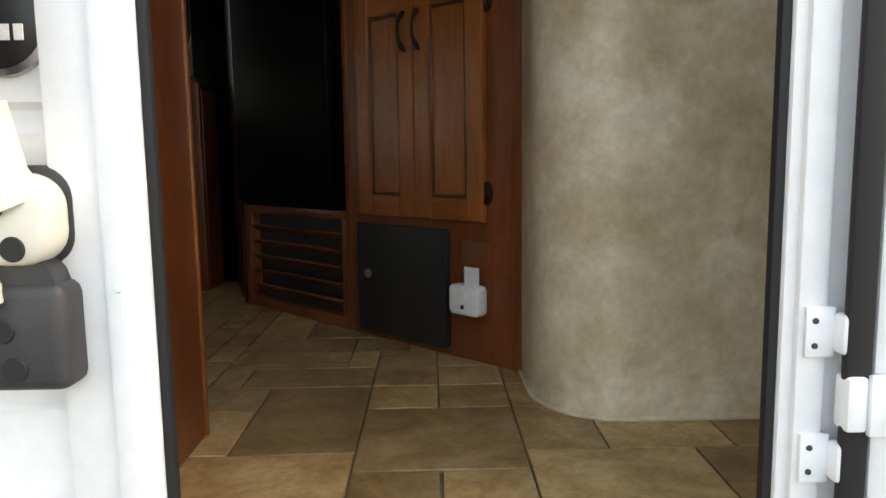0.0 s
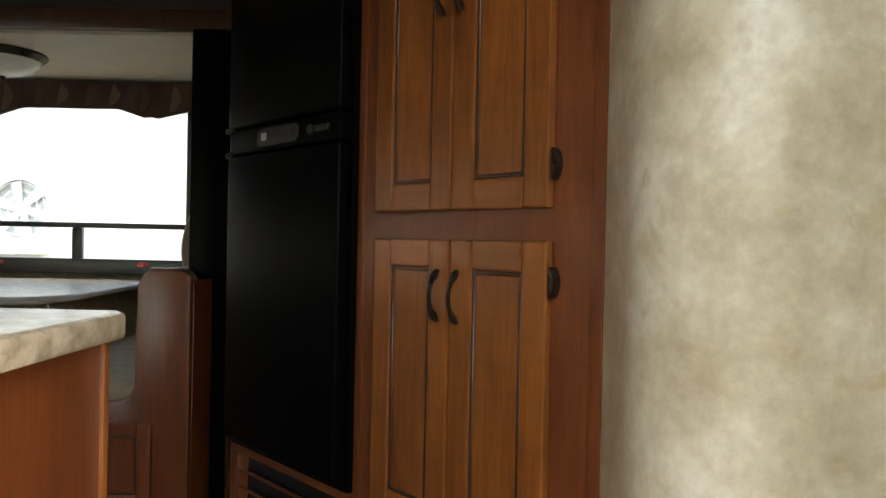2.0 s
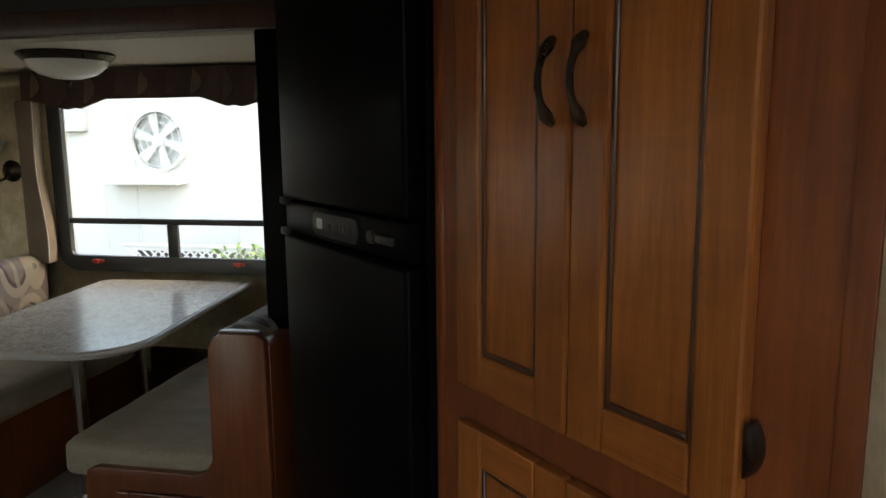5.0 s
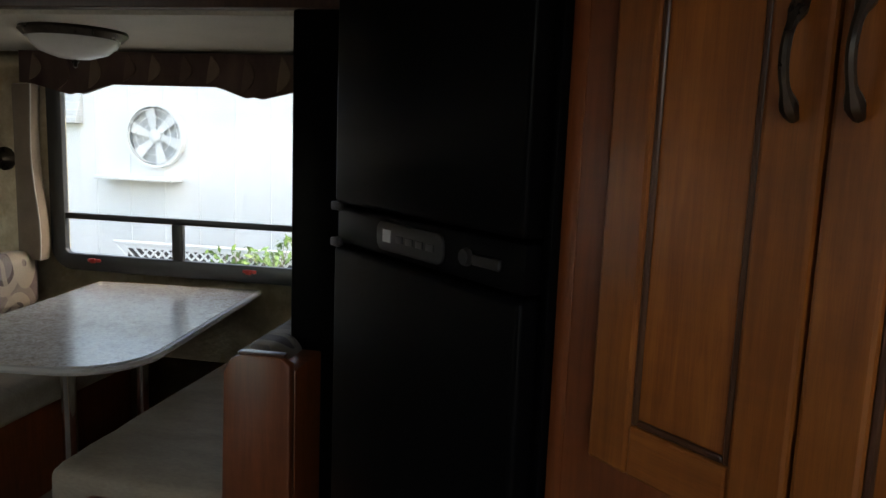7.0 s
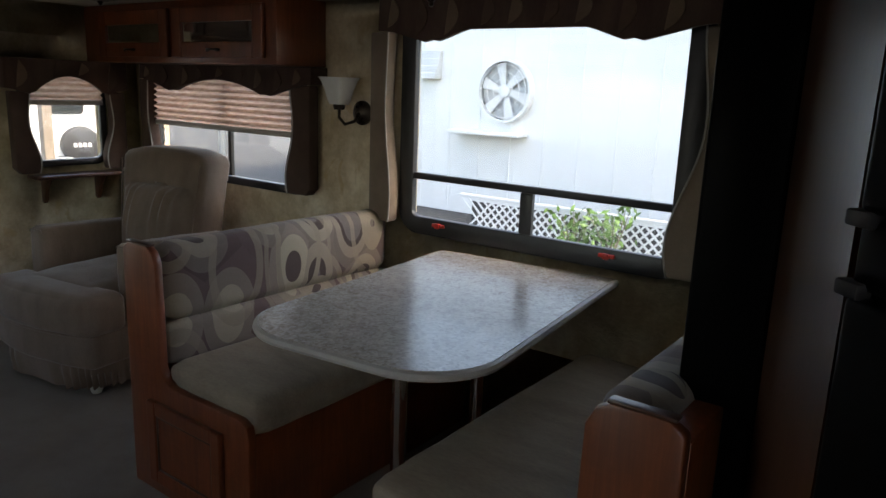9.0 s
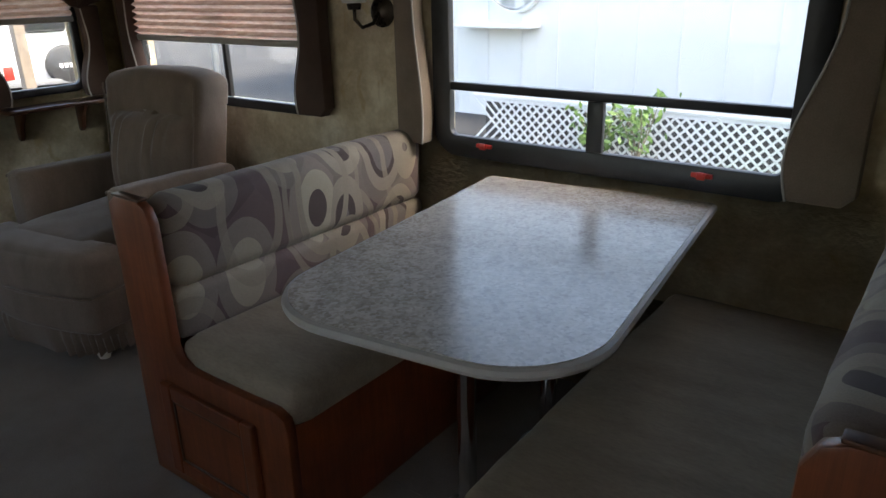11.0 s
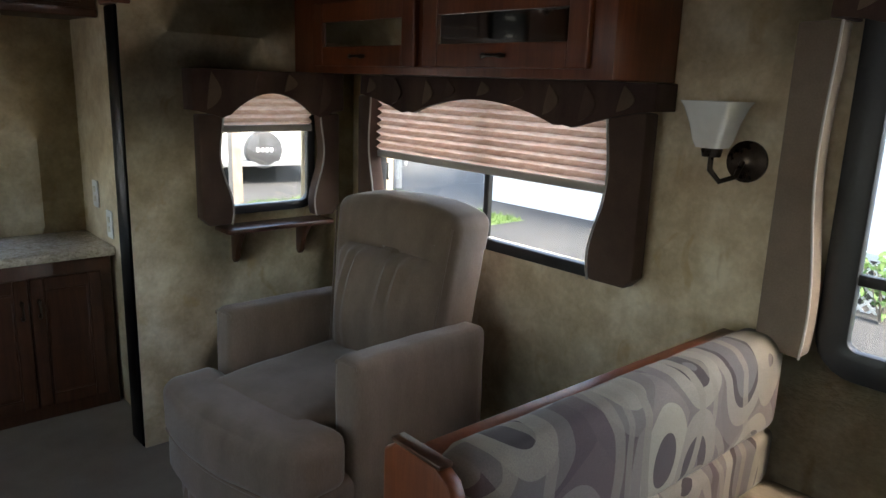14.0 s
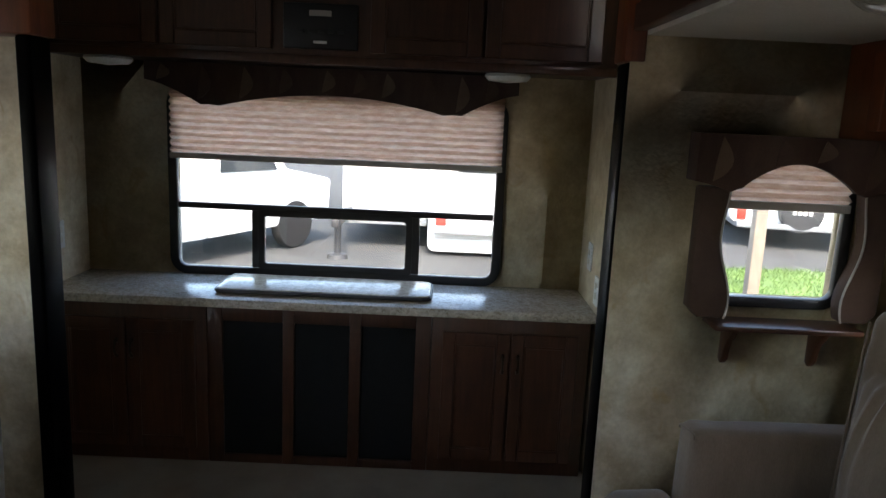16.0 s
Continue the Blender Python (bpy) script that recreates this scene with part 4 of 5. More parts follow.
for x, y in ((-0.055, -0.16), (0.01, 0.22)):
    leg = part("leg", tube([(x, y, 0.012), (x, y, 0.702)], 0.024, 18), CHROME, table, "chrome tube leg")
    part("flange", lathe([(0, 0.003), (0.085, 0.003), (0.082, 0.014), (0.036, 0.022), (0.026, 0.05), (0, 0.05)], 28, bmesh.new(), pose(x, y, 0)), STEEL, leg)
    part("socket", lathe([(0, 0.655), (0.030, 0.655), (0.036, 0.69), (0.085, 0.702), (0, 0.702)], 28, bmesh.new(), pose(x, y, 0)), STEEL, leg)


def bench(m, label, y0, y1, panel_y, front=0.615):
    """A dinette bench; local x runs from the back to the front of the seat."""
    s = thing("dinette_bench", m, label, "bench", "dinette benches")
    part("base", one((0.02, panel_y + 0.02, 0.0), (0.60, y1 - 0.002, 0.345), 0.003), CHERRY, s, "cherry bench base")
    out = [(0.0, 0.0), (0.615, 0.0), (0.615, 0.355), (0.605, 0.385), (0.57, 0.400), (0.24, 0.400), (0.205, 0.415), (0.185, 0.45), (0.178, 0.79), (0.160, 0.825), (0.130, 0.84), (0.03, 0.84), (0.0, 0.82)]
    end = part("end_panel", slab(out, "y", panel_y - 0.012, panel_y + 0.019, 0.007), CHERRY, s, "cherry end panel")
    cab_door(end, 0.12, 0.05, 0.50, 0.335, panel_y - 0.030, None, 0.045, CHERRY, CHERRY)
    part("top_cap", slab([(0.018, 0.838), (0.14, 0.838), (0.14, 0.846), (0.018, 0.846)], "y", panel_y - 0.010, panel_y + 0.018, 0.003), DARK_AND_SHADED_WOOD, end)
    part("seat_cushion", soft((0.16, panel_y + 0.022, 0.335), (front, y1 - 0.01, 0.46), 0.035, 16, 0.010, 0.003), TWEED, s, "tan tweed seat cushion")
    part("backrest_cushion", soft((0.055, panel_y + 0.03, 0.585), (0.185, y1 - 0.01, 0.838), 0.05, 16, 0.006, 0.003), SWIRL, s, "swirl-patterned backrest cushion")
    part("backrest_cushion", soft((0.055, panel_y + 0.03, 0.44), (0.180, y1 - 0.01, 0.592), 0.03, 14, 0.004, 0.003), SWIRL, s, "swirl-patterned lower backrest")
    part("back_board", one((0.0, panel_y + 0.02, 0.0), (0.055, y1 - 0.002, 0.80), 0.004), CHERRY, s)
    return s


bench(pose(-2.705, 2.70, 0), "cherry dinette bench with tan seat and swirl-patterned back", 0.0, 1.095, 0.0)
two = bench(pose(-0.855, 2.60, 0), "cherry dinette bench beside the refrigerator, swirl-patterned back", 0.0, 1.18, 0.0, 0.72)
two.scale = (-1, 1, 1)

# ---- armchair ----
chair = thing("armchair", pose(-3.74, 3.32, 0, 0, 0, 8), "taupe velour swivel rocker armchair with pleated skirt", "armchair")


def bowed(b, amount=0.065):
    """Bends the front of a block outward in a shallow curve."""
    for v in b.verts:
        f = min(max((-0.22 - v.co.y) / 0.26, 0), 1)
        v.co.y -= amount * f * max(0.0, 1 - (v.co.x / 0.365) ** 2)
    return b


st = soft((-0.25, -0.44, 0.27), (0.25, 0.22, 0.470), 0.06, 18, 0.03, 0.005)
front = bowed(soft((-0.345, -0.490, 0.285), (0.345, -0.305, 0.465), 0.045, 22, 0.010, 0.004))
add(st, front)
part("seat", st, VELVET, chair, "plump velour seat cushion with a bowed front")
part("base", bowed(soft((-0.338, -0.478, 0.15), (0.338, 0.28, 0.315), 0.03, 22, 0.004, 0.003)), VELVET, chair)
part("welt", tube([(x, -0.470 - 0.065 * max(0.0, 1 - (x / 0.365) ** 2) - (0.012 if abs(x) < 0.32 else 0), 0.300) for x in [0.338 * math.sin(math.pi * k / 40) for k in range(-20, 21)]], 0.006, 8), VELVET, chair, "corded seam under the seat")
for s in (-1, 1):
    a = soft((min(s * 0.25, s * 0.355), -0.295, 0.095), (max(s * 0.25, s * 0.355), 0.28, 0.655), 0.028, 18, 0.004, 0.003)
    for v in a.verts:
        if v.co.z > 0.4:
            v.co.z -= 0.05 * (v.co.y + 0.295)
    arm_ob = part("arm", a, VELVET, chair, "square padded velour arm")
    part("piping", tube([(s * 0.302 + 0.040 * math.sin(math.pi * k / 20), -0.291, 0.642 - 0.012 * abs(k / 10) ** 6) for k in range(-10, 11)], 0.004, 6), VELVET, arm_ob)
bk = soft((-0.25, 0.10, 0.36), (0.25, 0.29, 1.01), 0.035, 44, 0.008, 0.003)
for v in bk.verts:
    x, y, z = v.co
    v.co.x *= 1.0 + 0.17 * (z - 0.36) / 0.64
    if y < 0.16:
        # lower pillow, gathered under a curved seam
        seam = 0.80 + 0.035 * math.cos(x * 5)
        side = max(0.0, 1 - (abs(x) / 0.215) ** 4)
        if z < seam:
            d = min((seam - z) / 0.40, 1)
            v.co.y -= 0.085 * side * math.sin(math.pi * min(d * 0.85 + 0.06, 1)) ** 0.6
            fold = math.cos(x * 62 + 9 * noise.noise(Vector((x * 6, 0, z * 2)))) + 0.5 * math.cos(x * 131 + 2)
            v.co.y += 0.012 * side * fold * math.exp(-d * 2.6) * min(d * 14, 1)
        v.co.y += 0.020 * side * math.exp(-((z - seam) / 0.014) ** 2)
    v.co.y += 0.13 * max(z - 0.36, 0)
    if z > 0.9:
        v.co.z -= 0.035 * (abs(x) / 0.25) ** 3
back_ob = part("backrest", bk, VELVET, chair, "gathered velour backrest")
for s in (-1, 1):
    part("piping", tube([(s * (0.232 + 0.043 * k / 12), 0.100 + 0.13 * (0.06 + 0.56 * k / 12) - 0.006, 0.42 + 0.53 * k / 12) for k in range(13)], 0.004, 6), VELVET, back_ob)
b = bmesh.new()
ring = []
n = 240
for k in range(n):
    a = 2 * math.pi * k / n
    cx, cy = math.cos(a), math.sin(a)
    rx = 0.33 * math.copysign(abs(cx) ** 0.35, cx)
    ry = 0.372 * math.copysign(abs(cy) ** 0.35, cy) - 0.098
    ry -= 0.065 * min(max((-0.22 - ry) / 0.25, 0), 1) * max(0.0, 1 - (rx / 0.365) ** 2)
    w = 0.010 * math.sin(k * 1.25) + 0.004 * math.sin(k * 0.37)
    ring.append([b.verts.new((rx, ry, 0.178)), b.verts.new((rx * (1 + w * 1.2), ry * (1 + w * 1.2), 0.120)), b.verts.new((rx * (1 + w * 2.6) * 0.97, ry * (1 + w * 2.6) * 0.97, 0.052 + 0.004 * math.sin(k * 0.9)))])
for k in range(n):
    q = ring[(k + 1) % n]
    for j in range(2):
        b.faces.new((ring[k][j], q[j], q[j + 1], ring[k][j + 1]))
part("skirt", b, VELVET, chair, "gathered velour skirt")
for x, y in ((-0.22, -0.40), (0.22, -0.40), (-0.22, 0.18), (0.22, 0.18)):
    part("foot", lathe([(0, 0.003), (0.020, 0.003), (0.026, 0.02), (0.022, 0.05), (0.014, 0.16), (0, 0.16)], 14, bmesh.new(), pose(x, y, 0)), OFFW, chair, "pale turned foot")

# ---- rear cabinets ----
XF = -4.925
rearm = pose(XF, 0, 0, 0, 0, 90)
# same cherry as the other cabinets, darkened to put the rear shade into colour
units = ((0.765, 1.40, 2), (2.29, 2.915, 2))
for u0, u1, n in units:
    cab = thing("base_cabinet", rearm, "cherry base cabinet with two panelled doors, shade in its darker colour", "cabinet", "rear base cabinets")
    part("body", one((u0, 0.0, 0.0), (u1, 0.38, 0.655), 0.003), DARK_AND_SHADED_WOOD, cab)
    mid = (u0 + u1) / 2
    cab_door(cab, u0 + 0.045, 0.06, mid - 0.004, 0.60, -0.019, (mid - 0.03, 0.48, 0.075), 0.05, DARK_AND_SHADED_WOOD, DARK_AND_SHADED_WOOD)
    cab_door(cab, mid + 0.004, 0.06, u1 - 0.045, 0.60, -0.019, (mid + 0.03, 0.48, 0.075), 0.05, DARK_AND_SHADED_WOOD, DARK_AND_SHADED_WOOD)
fire = thing("media_cabinet", rearm, "cherry centre cabinet, shade in its darker colour, with three black cloth panels", "cabinet", "rear base cabinets")
part("body", one((1.402, 0.02, 0.0), (2.288, 0.38, 0.655)), DARK_AND_SHADED_WOOD, fire)
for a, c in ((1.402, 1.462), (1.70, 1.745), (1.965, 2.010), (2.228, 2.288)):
    part("stile", one((a, 0.0, 0.0), (c, 0.019, 0.655), 0.002), DARK_AND_SHADED_WOOD, fire)
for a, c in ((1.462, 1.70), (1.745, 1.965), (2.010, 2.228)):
    part("rail", one((a, 0.001, 0.0), (c, 0.019, 0.035), 0.002), DARK_AND_SHADED_WOOD, fire)
    part("rail", one((a, 0.001, 0.60), (c, 0.019, 0.655), 0.002), DARK_AND_SHADED_WOOD, fire)
for a, c in ((1.464, 1.698), (1.747, 1.963), (2.012, 2.226)):
    part("cloth_panel", one((a, 0.008, 0.037), (c, 0.018, 0.598)), SPEAKER, fire, "black cloth panel")
ct = tagged(part("countertop", one((XR + 0.002, 0.752, 0.656), (XF + 0.018, 2.933, 0.692), 0.006), LAM), "speckled beige laminate countertop over the rear cabinets", "countertop")
bd = thing("lift_up_board", rearm @ pose(1.845, 0.11, 0.693), "speckled laminate board lying on the rear countertop", "board")
part("board", slab(round_rect(-0.43, -0.05, 0.43, 0.22, 0.035, 5), "z", 0.0, 0.024, 0.004), LAM_BEIGE, bd)
part("edge", tube([(x, y, 0.012) for x, y in round_rect(-0.432, -0.052, 0.432, 0.222, 0.036, 5)] + [(0.396, -0.052, 0.012)], 0.009, 6), CHAR, bd, "dark edge band")
# the overhead unit's cherry also has its shade painted in as a darker colour
oh = thing("overhead_cabinet", rearm, "cherry overhead cabinet across the rear wall, shade in its darker colour", "cabinet")
part("body", one((0.755, 0.0, 1.605), (2.93, 0.395, CEIL_Z - 0.002), 0.004), DARK_AND_SHADED_WOOD, oh)
part("lip", one((0.755, -0.012, 1.598), (2.93, 0.010, 1.63), 0.004), DARK_AND_SHADED_WOOD, oh)
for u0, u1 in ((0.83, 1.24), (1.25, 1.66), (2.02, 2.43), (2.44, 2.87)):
    cab_door(oh, u0, 1.645, u1, 1.975, -0.019, None, 0.055, DARK_AND_SHADED_WOOD, DARK_AND_SHADED_WOOD)
st = thing("stereo", rearm @ pose(1.84, -0.002, 1.735), "black wall stereo set in the overhead cabinet", "stereo")
part("face", one((-0.135, -0.030, -0.085), (0.135, 0.0, 0.075), 0.006), BLACKP, st)
part("display", one((-0.04, -0.032, 0.030), (0.04, -0.0295, 0.050)), GREYRAIL, st)
part("slot_light", one((-0.025, -0.033, -0.066), (0.025, -0.0295, -0.056), 0.002), WHITEP, st)
for k in range(5):
    part("button", one((-0.08 + 0.036 * k, -0.033, -0.03), (-0.058 + 0.036 * k, -0.0295, -0.018), 0.001), CHAR, st)
for u in (0.995, 2.54):
    pk = thing("puck_light", rearm @ pose(u, 0.13, 1.600), "white round light under the overhead cabinet", "light", "puck lights")
    part("lens", lathe([(0, 0.0), (0.085, 0.0), (0.090, -0.010), (0.075, -0.026), (0, -0.034)], 28), WHITEP, pk)
for m, lb in ((pose(-5.12, 2.934, 0.885), "white double switch plate"), (pose(-4.95, 2.934, 0.78), "white outlet plate"), (pose(-4.70, 2.934, 0.40), "white outlet plate low on the wall"), (pose(-5.08, 0.751, 0.885, 0, 0, 180), "white switch plate")):
    sw = thing("switch_plate", m, lb + " on beige wall", "switch")
    part("plate", slab(round_rect(-0.036, -0.058, 0.036, 0.058, 0.006, 3), "y", -0.007, -0.0005, 0.002), WHITEP, sw)
    for z in (-0.02, 0.02):
        part("rocker", one((-0.012, -0.011, z - 0.012), (0.012, -0.006, z + 0.012), 0.002), OFFW, sw)

# sofa opposite the armchair
sofa = thing("sofa", pose(-3.32, 0.50, 0), "pale patterned sofa with rounded arms", "sofa")
PALE = pile_fabric("pale_sofa_fabric", (0.30, 0.255, 0.205), (0.40, 0.35, 0.29), 200, 6)
part("base", soft((-0.95, -0.45, 0.06), (0.95, 0.42, 0.30), 0.05, 10), PALE, sofa)
for k in range(2):
    part("seat_cushion", soft((-0.78 + 0.79 * k, -0.30, 0.29), (-0.01 + 0.79 * k, 0.46, 0.46), 0.06, 12, 0.02), PALE, sofa)
    part("back_cushion", soft((-0.78 + 0.79 * k, -0.48, 0.42), (-0.01 + 0.79 * k, -0.22, 0.90), 0.08, 12, 0.02), PALE, sofa)
for s in (-1, 1):
    part("arm", soft((min(s * 0.77, s * 1.0), -0.45, 0.06), (max(s * 0.77, s * 1.0), 0.48, 0.74), 0.09, 14, 0.01, 0.004), PALE, sofa)
for x in (-0.85, 0.85):
    for y in (-0.38, 0.36):
        part("foot", tube([(x, y, 0.001), (x, y, 0.08)], 0.022, 10), DARK_AND_SHADED_WOOD, sofa)

# ---- outside ----
GZ = -0.75
ground = structure("ground", one((-400, -400, GZ - 0.2), (400, 400, GZ)), ASPHALT, "grey gravel and asphalt lot", "ground")


def grass_patch(x0, x1, y0, y1, n, seed):
    rnd = random.Random(seed)
    b = bmesh.new()
    cols = 14
    g = [[b.verts.new((x0 + (x1 - x0) * i / cols, y0 + (y1 - y0) * j / cols, GZ + 0.005 + 0.03 * math.sin(math.pi * i / cols) * math.sin(math.pi * j / cols))) for j in range(cols + 1)] for i in range(cols + 1)]
    for i in range(cols):
        for j in range(cols):
            b.faces.new((g[i][j], g[i + 1][j], g[i + 1][j + 1], g[i][j + 1]))
    for _ in range(n):
        x, y, a = rnd.uniform(x0, x1), rnd.uniform(y0, y1), rnd.uniform(0, 6.28)
        h, w = rnd.uniform(0.03, 0.11), rnd.uniform(0.006, 0.012)
        dx, dy, l = w * math.cos(a), w * math.sin(a), rnd.uniform(-0.07, 0.07)
        b.faces.new([b.verts.new(p) for p in ((x - dx, y - dy, GZ), (x + dx, y + dy, GZ), (x + l, y + l * 0.6, GZ + h))])
    return tagged(part("grass", b, GRASS), "bright green unmown grass strip", "grass", kind="stuff")


grass_patch(-3.2, 4.5, 8.7, 9.9, 9000, 3)
grass_patch(-13.2, -9.6, 5.8, 10.6, 14000, 4)

home = thing("white_building", pose(-2, 11.6, GZ), "long white clad building with a wall fan", "building")
part("wall", one((-9.6, 0, 0), (16, 6, 4.2)), CLAD, home, "white cladding wall")
first = part("cladding_batten", one((-0.012, -0.012, 0.05), (0.012, -0.0005, 4.15), 0.003, 1), CLAD, home)
first.location.x = -9
for k in range(1, 41):
    o = new("cladding_batten", first.data)
    o.parent, o.location = home, (-9 + 0.61 * k, 0, 0)
part("roof", slab([(-0.4, 4.2), (6.4, 4.2), (3.0, 5.2)], "x", -9.4, 16.4), GREYPAINT, home)
part("ledge", one((-5.75, -0.35, 1.38), (-4.40, -0.013, 1.44), 0.01), CLAD, home, "white ledge under the fan")
fan = thing("wall_fan", pose(-6.82, 11.585, 1.34), "round wall fan with grey blades behind a wire guard", "fan")
part("housing", lathe([(0.46, 0), (0.50, 0.0), (0.50, 0.14), (0.46, 0.14), (0.46, 0)], 40, bmesh.new(), pose(0, 0, 0, 90, 0, 0)), CLAD, fan)
part("backing", lathe([(0, 0.002), (0.46, 0.002), (0.46, 0.006), (0, 0.006)], 40, bmesh.new(), pose(0, 0, 0, 90, 0, 0)), PALEGREY, fan)
part("hub", lathe([(0, 0.02), (0.10, 0.02), (0.10, 0.11), (0.06, 0.13), (0, 0.13)], 24, bmesh.new(), pose(0, 0, 0, 90, 0, 0)), CLAD, fan)
for k in range(6):
    bl = bmesh.new()
    add(bl, slab([(0.09, -0.04), (0.43, -0.13), (0.44, 0.05), (0.09, 0.05)], "y", -0.075, -0.068), pose(0, 0, 0, 0, 60 * k + 12, 0))
    part("blade", bl, CLAD, fan)
for r in (0.18, 0.30, 0.42):
    part("guard_ring", tube([(r * math.cos(radians(a)), -0.145, r * math.sin(radians(a))) for a in range(0, 361, 12)], 0.006, 5), CLAD, fan)

vent_box = thing("wall_vent", pose(-8.36, 11.598, 1.72), "small white louvred vent on the building wall", "vent")
part("hood", slab([(-0.001, 0.25), (-0.05, 0.25), (-0.22, -0.22), (-0.001, -0.22)], "x", -0.2, 0.2, 0.01), PALEGREY, vent_box)
for k in range(3):
    part("louvre", one((-0.18, -0.10 - 0.045 * k, 0.10 - 0.12 * k), (0.18, -0.085 - 0.045 * k, 0.12 - 0.12 * k)), CLAD, vent_box)

fence = thing("lattice_fence", pose(0, 9.95, GZ), "white diagonal lattice fence in front of the building", "fence")
H = 0.58
one_way = part("slat", slab([(-0.02, 0.0), (0.02, 0.0), (0.02 + H, H), (-0.02 + H, H)], "y", -0.008, -0.001), CLAD, fence)
other = part("slat", slab([(-0.02, 0.0), (0.02, 0.0), (0.02 - H, H), (-0.02 - H, H)], "y", 0.001, 0.008), CLAD, fence)
one_way.location.x, other.location.x = -6.5, -6.5 + H
for k in range(1, 84):
    for src, o0 in ((one_way, -6.5), (other, -6.5 + H)):
        o = new("slat", src.data)
        o.parent, o.location = fence, (o0 + 0.125 * k, 0, 0)
part("top_rail", one((-6.5, -0.02, H), (4.2, 0.02, H + 0.05), 0.004), CLAD, fence)
# charcoal sheet added to paint the shade seen through the lattice holes
part("skirt", one((-6.5, 0.30, 0.0), (4.2, 0.32, H - 0.1)), CHAR, fence, "dark sheet standing in for the shade behind the lattice")


def shrub(x, y, h, n, seed):
    rnd = random.Random(seed)
    s = thing("shrub", pose(x, y, GZ), "light green leafy shrub by the lattice fence", "shrub")
    st, lv = bmesh.new(), bmesh.new()
    for k in range(7):
        a, r = rnd.uniform(0, 6.28), rnd.uniform(0.1, 0.35)
        top = Vector((r * math.cos(a), r * math.sin(a) * 0.5, h * rnd.uniform(0.6, 1.0)))
        tube([(0, 0, 0.0), top * 0.5 + Vector((0.03, 0, 0.05)), top], [0.012, 0.008, 0.003], 5, st)
        for _ in range(n):
            f = rnd.uniform(0.3, 1.05)
            c = top * f + Vector((rnd.gauss(0, 0.08), rnd.gauss(0, 0.05), rnd.gauss(0, 0.05)))
            u = Vector((rnd.gauss(0, 1), rnd.gauss(0, 1), rnd.gauss(0, 1))).normalized()
            w = u.orthogonal().normalized()
            l = rnd.uniform(0.04, 0.08)
            lv.faces.new([lv.verts.new(c + p) for p in (u * l, w * l * 0.4, -u * l, -w * l * 0.4)])
    part("stems", st, POSTWOOD, s)
    part("leaves", lv, LEAF, s)


shrub(-4.6, 9.75, 0.62, 20, 5)
shrub(-4.05, 9.7, 0.85, 22, 6)


def wheel(parent, x, y, r):
    """A wheel whose axle runs along local y."""
    w = part("wheel", lathe([(r * 0.62, -0.09), (r * 0.95, -0.09), (r, -0.06), (r, 0.06), (r * 0.95, 0.09), (r * 0.62, 0.09)], 28, bmesh.new(), pose(x, y, r, 90, 0, 0)), RUBBER, parent, "black tyre")
    part("rim", lathe([(0, -0.06), (r * 0.3, -0.075), (r * 0.62, -0.085), (r * 0.62, 0.085), (r * 0.3, 0.075), (0, 0.06)], 24, bmesh.new(), pose(x, y, r, 90, 0, 0)), STEEL, w)


def trailer(m, length, width, height, label, spare=False, low=0.55, tails=True):
    """A parked travel trailer; its end with windows faces local -y."""
    s = thing("travel_trailer", m, label, "trailer")
    part("body", slab(round_rect(-width / 2, low, width / 2, height, 0.12, 5), "y", 0, length, 0.03), CLAD, s, "white trailer body")
    part("skirt", one((-width / 2 + 0.15, 0.35, low - 0.12), (width / 2 - 0.15, length - 0.35, low + 0.01)), GREYPAINT, s)
    part("bumper", one((-width / 2 + 0.1, -0.22, 0.38), (width / 2 - 0.1, 0.02, 0.48), 0.01), GREYPAINT, s)
    for u in (-width / 2 + 0.12, width / 2 - 0.28) if tails else ():
        part("tail_light", one((u, -0.03, max(low + 0.05, 0.36)), (u + 0.16, -0.001, max(low + 0.29, 0.60)), 0.01), RED, s)
    for u in (-0.5, 0.5):
        wn_ = part("window", slab(round_rect(u - 0.33, 1.35, u + 0.33, 1.85, 0.08, 4), "y", -0.02, -0.001, 0.004), DARKGLASS, s)
        part("frame", ring_frame(u - 0.36, 1.32, u + 0.36, 1.88, 0.09, 0.035, -0.03, -0.002, 0.003), FRAMEB, wn_)
    for k in range(1, 9):
        part("seam", one((-width / 2 + 0.1, -0.006, low + 0.22 * k), (width / 2 - 0.1, -0.001, low + 0.01 + 0.22 * k)), GREYRAIL, s)
    for y in (length * 0.55, length * 0.55 + 0.85):
        for x in (-width / 2 + 0.1, width / 2 - 0.1):
            b = lathe([(0, -0.1), (0.33, -0.1), (0.36, -0.06), (0.36, 0.06), (0.33, 0.1), (0, 0.1)], 24, bmesh.new(), pose(x, y, 0.36, 0, 90, 0))
            part("wheel", b, RUBBER, s)
    if spare:
        part("spare_wheel_cover", lathe([(0, 0), (0.36, 0), (0.38, 0.05), (0.36, 0.20), (0.30, 0.22), (0, 0.22)], 32, bmesh.new(), pose(-0.25, -0.002, 0.70, 90, 0, 0)), CHAR, s, "black spare wheel cover")
        for k in range(4):
            part("letter_bar", one((-0.42 + 0.09 * k, -0.232, 0.67), (-0.36 + 0.09 * k, -0.222, 0.75)), WHITEP, s)
    return s


trailer(pose(-13.2, 3.35, GZ, 0, 0, 90), 6.0, 2.5, 3.2, "white travel trailer with red tail lights on the lot", low=0.06)
trailer(pose(-15.2, 9.1, GZ, 0, 0, 78), 6.0, 2.9, 3.0, "white travel trailer with black spare wheel cover", True, 0.45)
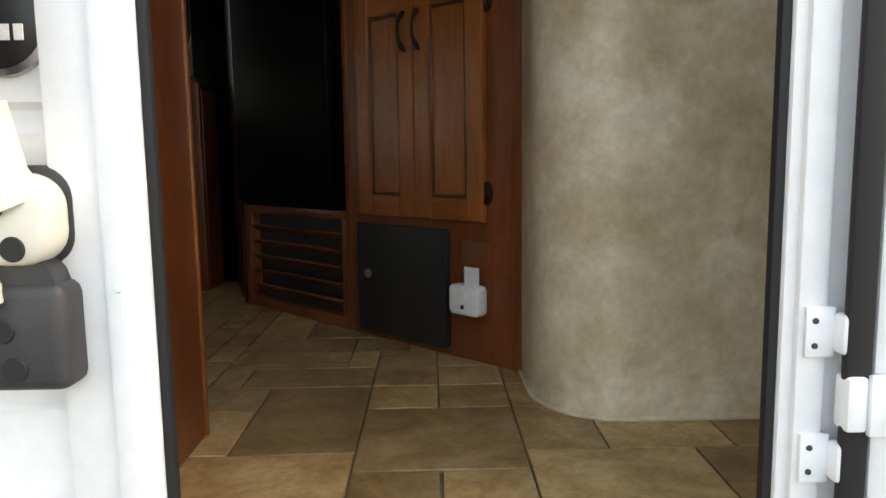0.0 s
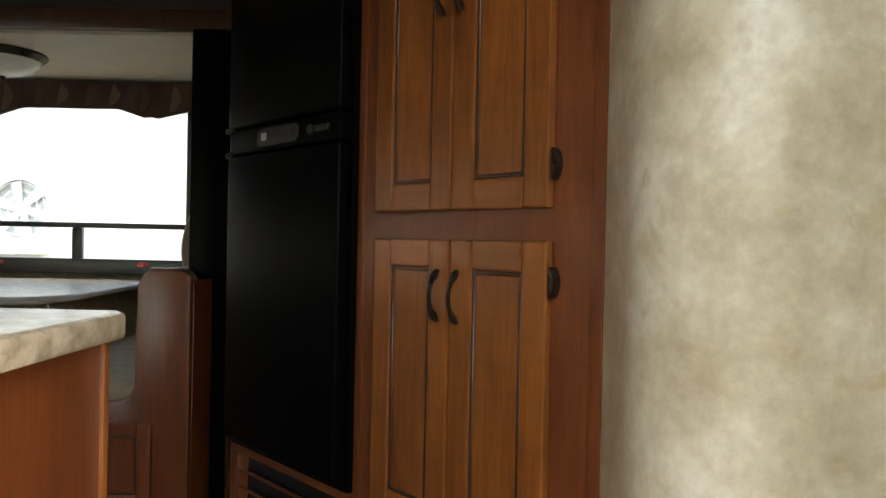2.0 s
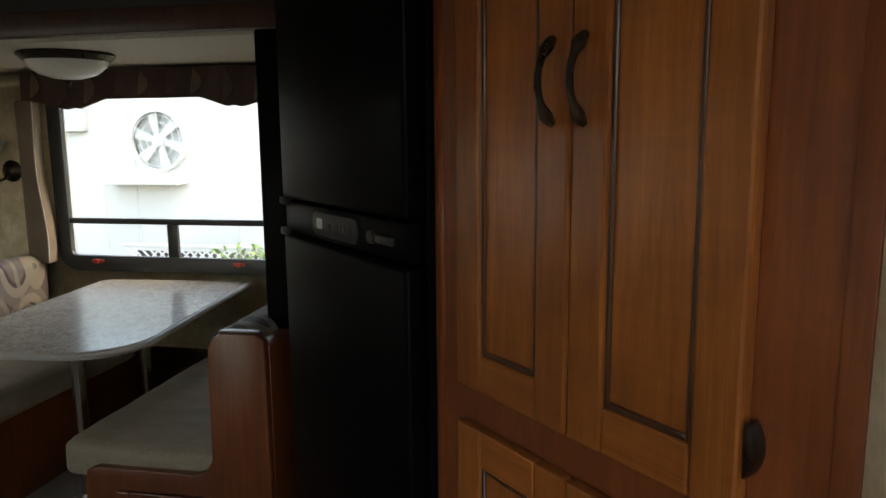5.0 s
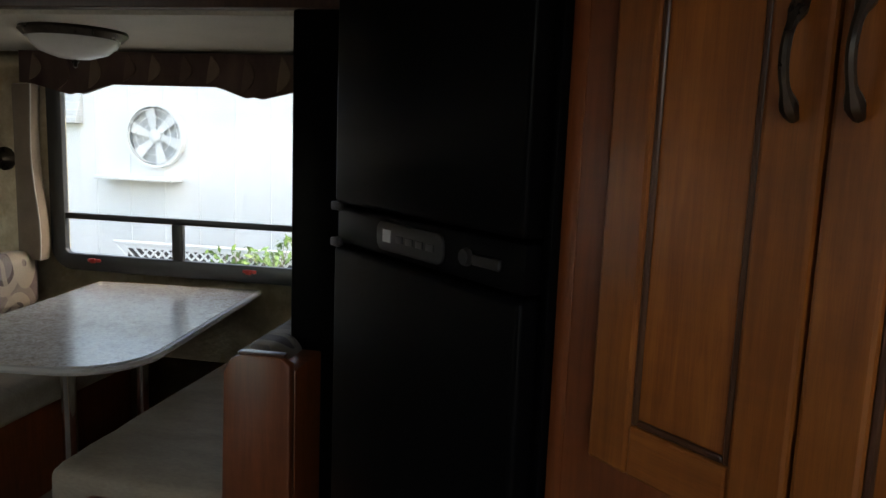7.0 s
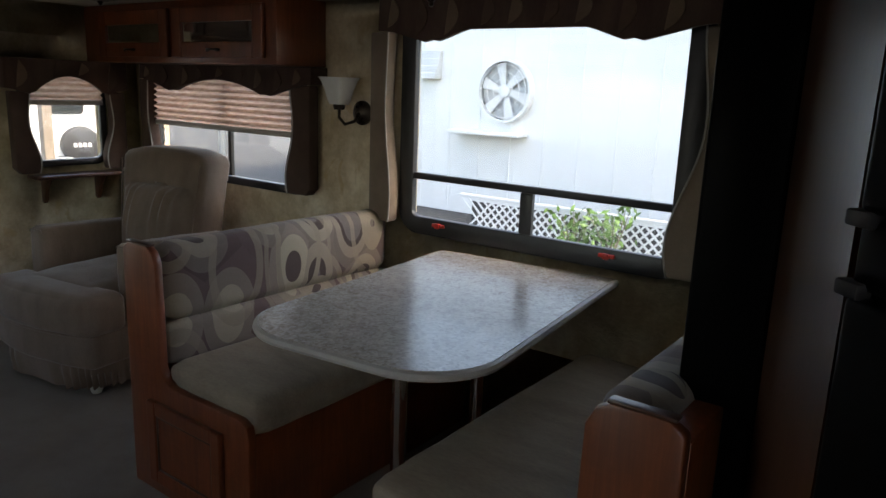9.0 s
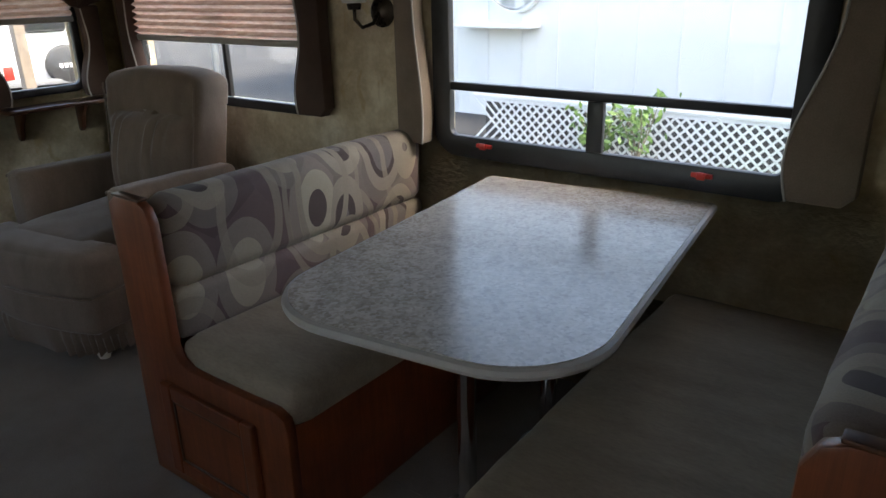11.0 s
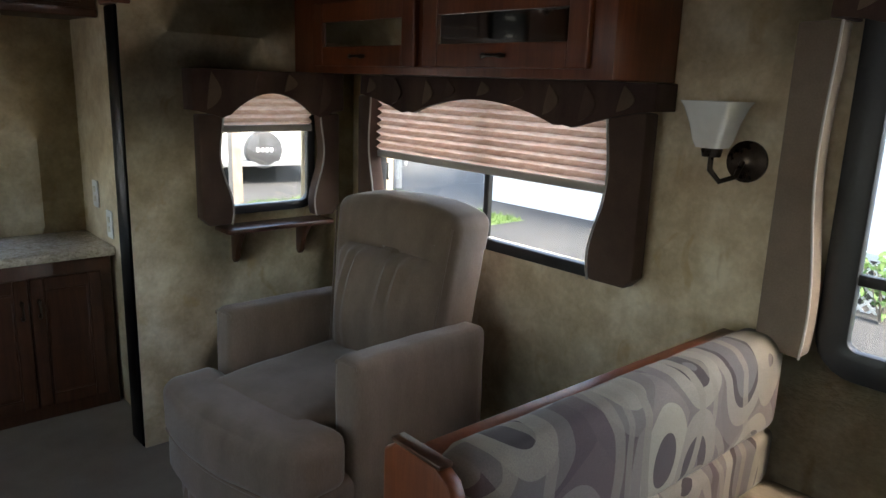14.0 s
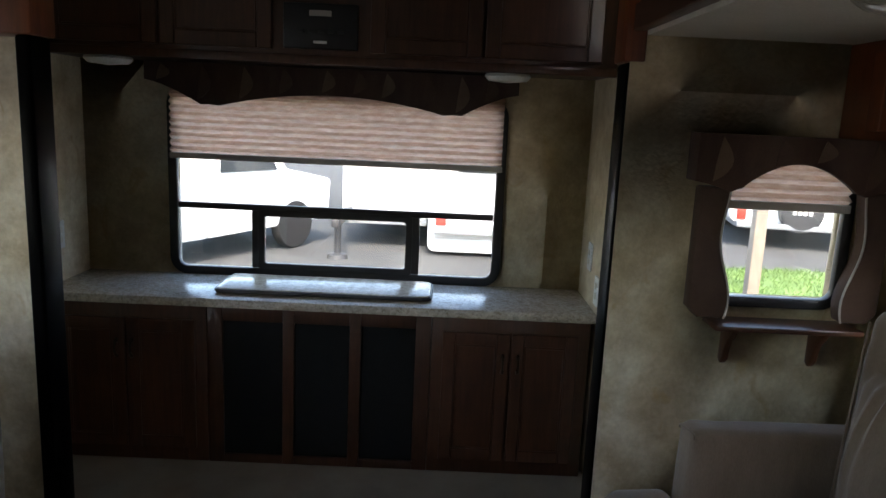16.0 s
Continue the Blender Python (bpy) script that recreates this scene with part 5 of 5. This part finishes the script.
trailer(pose(-13.9, 1.42, GZ, 0, 0, 90), 7.0, 1.5, 3.3, "white trailer nose parked beside another trailer on the lot", low=0.46, tails=False)
truck = thing("pickup_truck", pose(-12.2, -1.75, GZ, 0, 0, 148), "white pickup truck with open flatbed on the lot", "truck")
part("bed", slab([(-2.6, 0.34), (0.2, 0.34), (0.2, 1.25), (-2.6, 1.25)], "y", -0.9, 0.9, 0.05), CLAD, truck)
cabp = [(0.2, 0.34), (2.7, 0.40), (2.75, 1.05), (1.75, 1.25), (1.25, 1.85), (0.35, 1.9), (0.2, 1.2)]
cabm = part("cab", slab(cabp, "y", -0.9, 0.9, 0.06), CLAD, truck)
part("window", slab([(0.42, 1.25), (1.5, 1.25), (1.18, 1.75), (0.45, 1.78)], "y", -0.915, 0.915), DARKGLASS, cabm)
for x in (-1.6, 1.9):
    for y in (-0.82, 0.82):
        wheel(truck, x, y, 0.38)
part("tail_light", one((-2.62, -0.85, 0.75), (-2.59, -0.70, 1.05)), RED, truck)
hitch = thing("trailer_hitch", pose(-12.7, 0.78, GZ), "black and white trailer hitch jack standing on the lot", "hitch")
part("jack", tube([(0, 0, 0.0), (0, 0, 0.55)], 0.05, 12), CHAR, hitch)
part("foot", lathe([(0, 0.0), (0.16, 0.0), (0.14, 0.06), (0.05, 0.08), (0, 0.08)], 18), CHAR, hitch)
part("beam", one((-1.5, -0.06, 0.50), (0.25, 0.06, 0.62), 0.01), CHAR, hitch)
ut = thing("sign_post", pose(-7.6, 4.72, GZ), "weathered square wooden post on the lot", "post")
part("post", one((-0.045, -0.045, 0.0), (0.045, 0.045, 2.2), 0.006), POSTWOOD, ut)
for x, y in ((-13.5, 11.0), (-16.5, 13.5)):
    p = thing("sign_post", pose(x, y, GZ), "grey post standing on the lot", "post")
    part("post", tube([(0, 0, 0), (0, 0, 2.6)], 0.07, 10), GREYPAINT, p)

# ---- floor tiles by the entry, last: three sizes on a common half module ----
S = 0.0755
X0, Y0 = -0.10, 0.87
floor_base = bpy.data.objects["floor_base"]
laid = [(0, 0, 4, 4), (0, -2, 2, 2), (2, -2, 2, 2), (0, 4, 2, 2), (2, 4, 2, 2), (4, 1, 2, 3), (-3, 1, 3, 5), (-5, 4, 2, 2), (0, 6, 2, 4), (2, 6, 2, 2), (-4, -3, 4, 4), (4, -3, 4, 4), (-5, 1, 2, 3), (-4, 6, 4, 2), (4, 4, 2, 2)]
taken = {(a + i, c + j) for a, c, w, h in laid for i in range(w) for j in range(h)}
pick = random.Random(11)
for c in range(-5, 27):
    for a in range(-14, 18):
        if (a, c) in taken:
            continue
        sizes = [(4, 4), (4, 2), (2, 4), (3, 3), (2, 2)]
        pick.shuffle(sizes)
        for w, h in sizes + [(2, 1), (1, 2), (1, 1)]:
            cells = {(a + i, c + j) for i in range(w) for j in range(h)}
            if not cells & taken:
                taken |= cells
                laid.append((a, c, w, h))
                break
shared = {}
for a, c, w, h in laid:
    x0, y0 = max(X0 + a * S, -1.148), max(Y0 + c * S, 0.562)
    x1, y1 = min(X0 + (a + w) * S, 1.198), min(Y0 + (c + h) * S, 2.88)
    if x1 - x0 < 0.02 or y1 - y0 < 0.02:
        continue
    key = (round(x1 - x0, 3), round(y1 - y0, 3))
    if key not in shared:
        o = part("floor_tile", one((0.002, 0.002, -0.0078), (key[0] - 0.002, key[1] - 0.002, 0.0), 0.0015, 1), TILE, floor_base)
        shared[key] = o.data
    else:
        o = new("floor_tile", shared[key])
        o.parent = floor_base
    o.location = (x0, y0, 0)
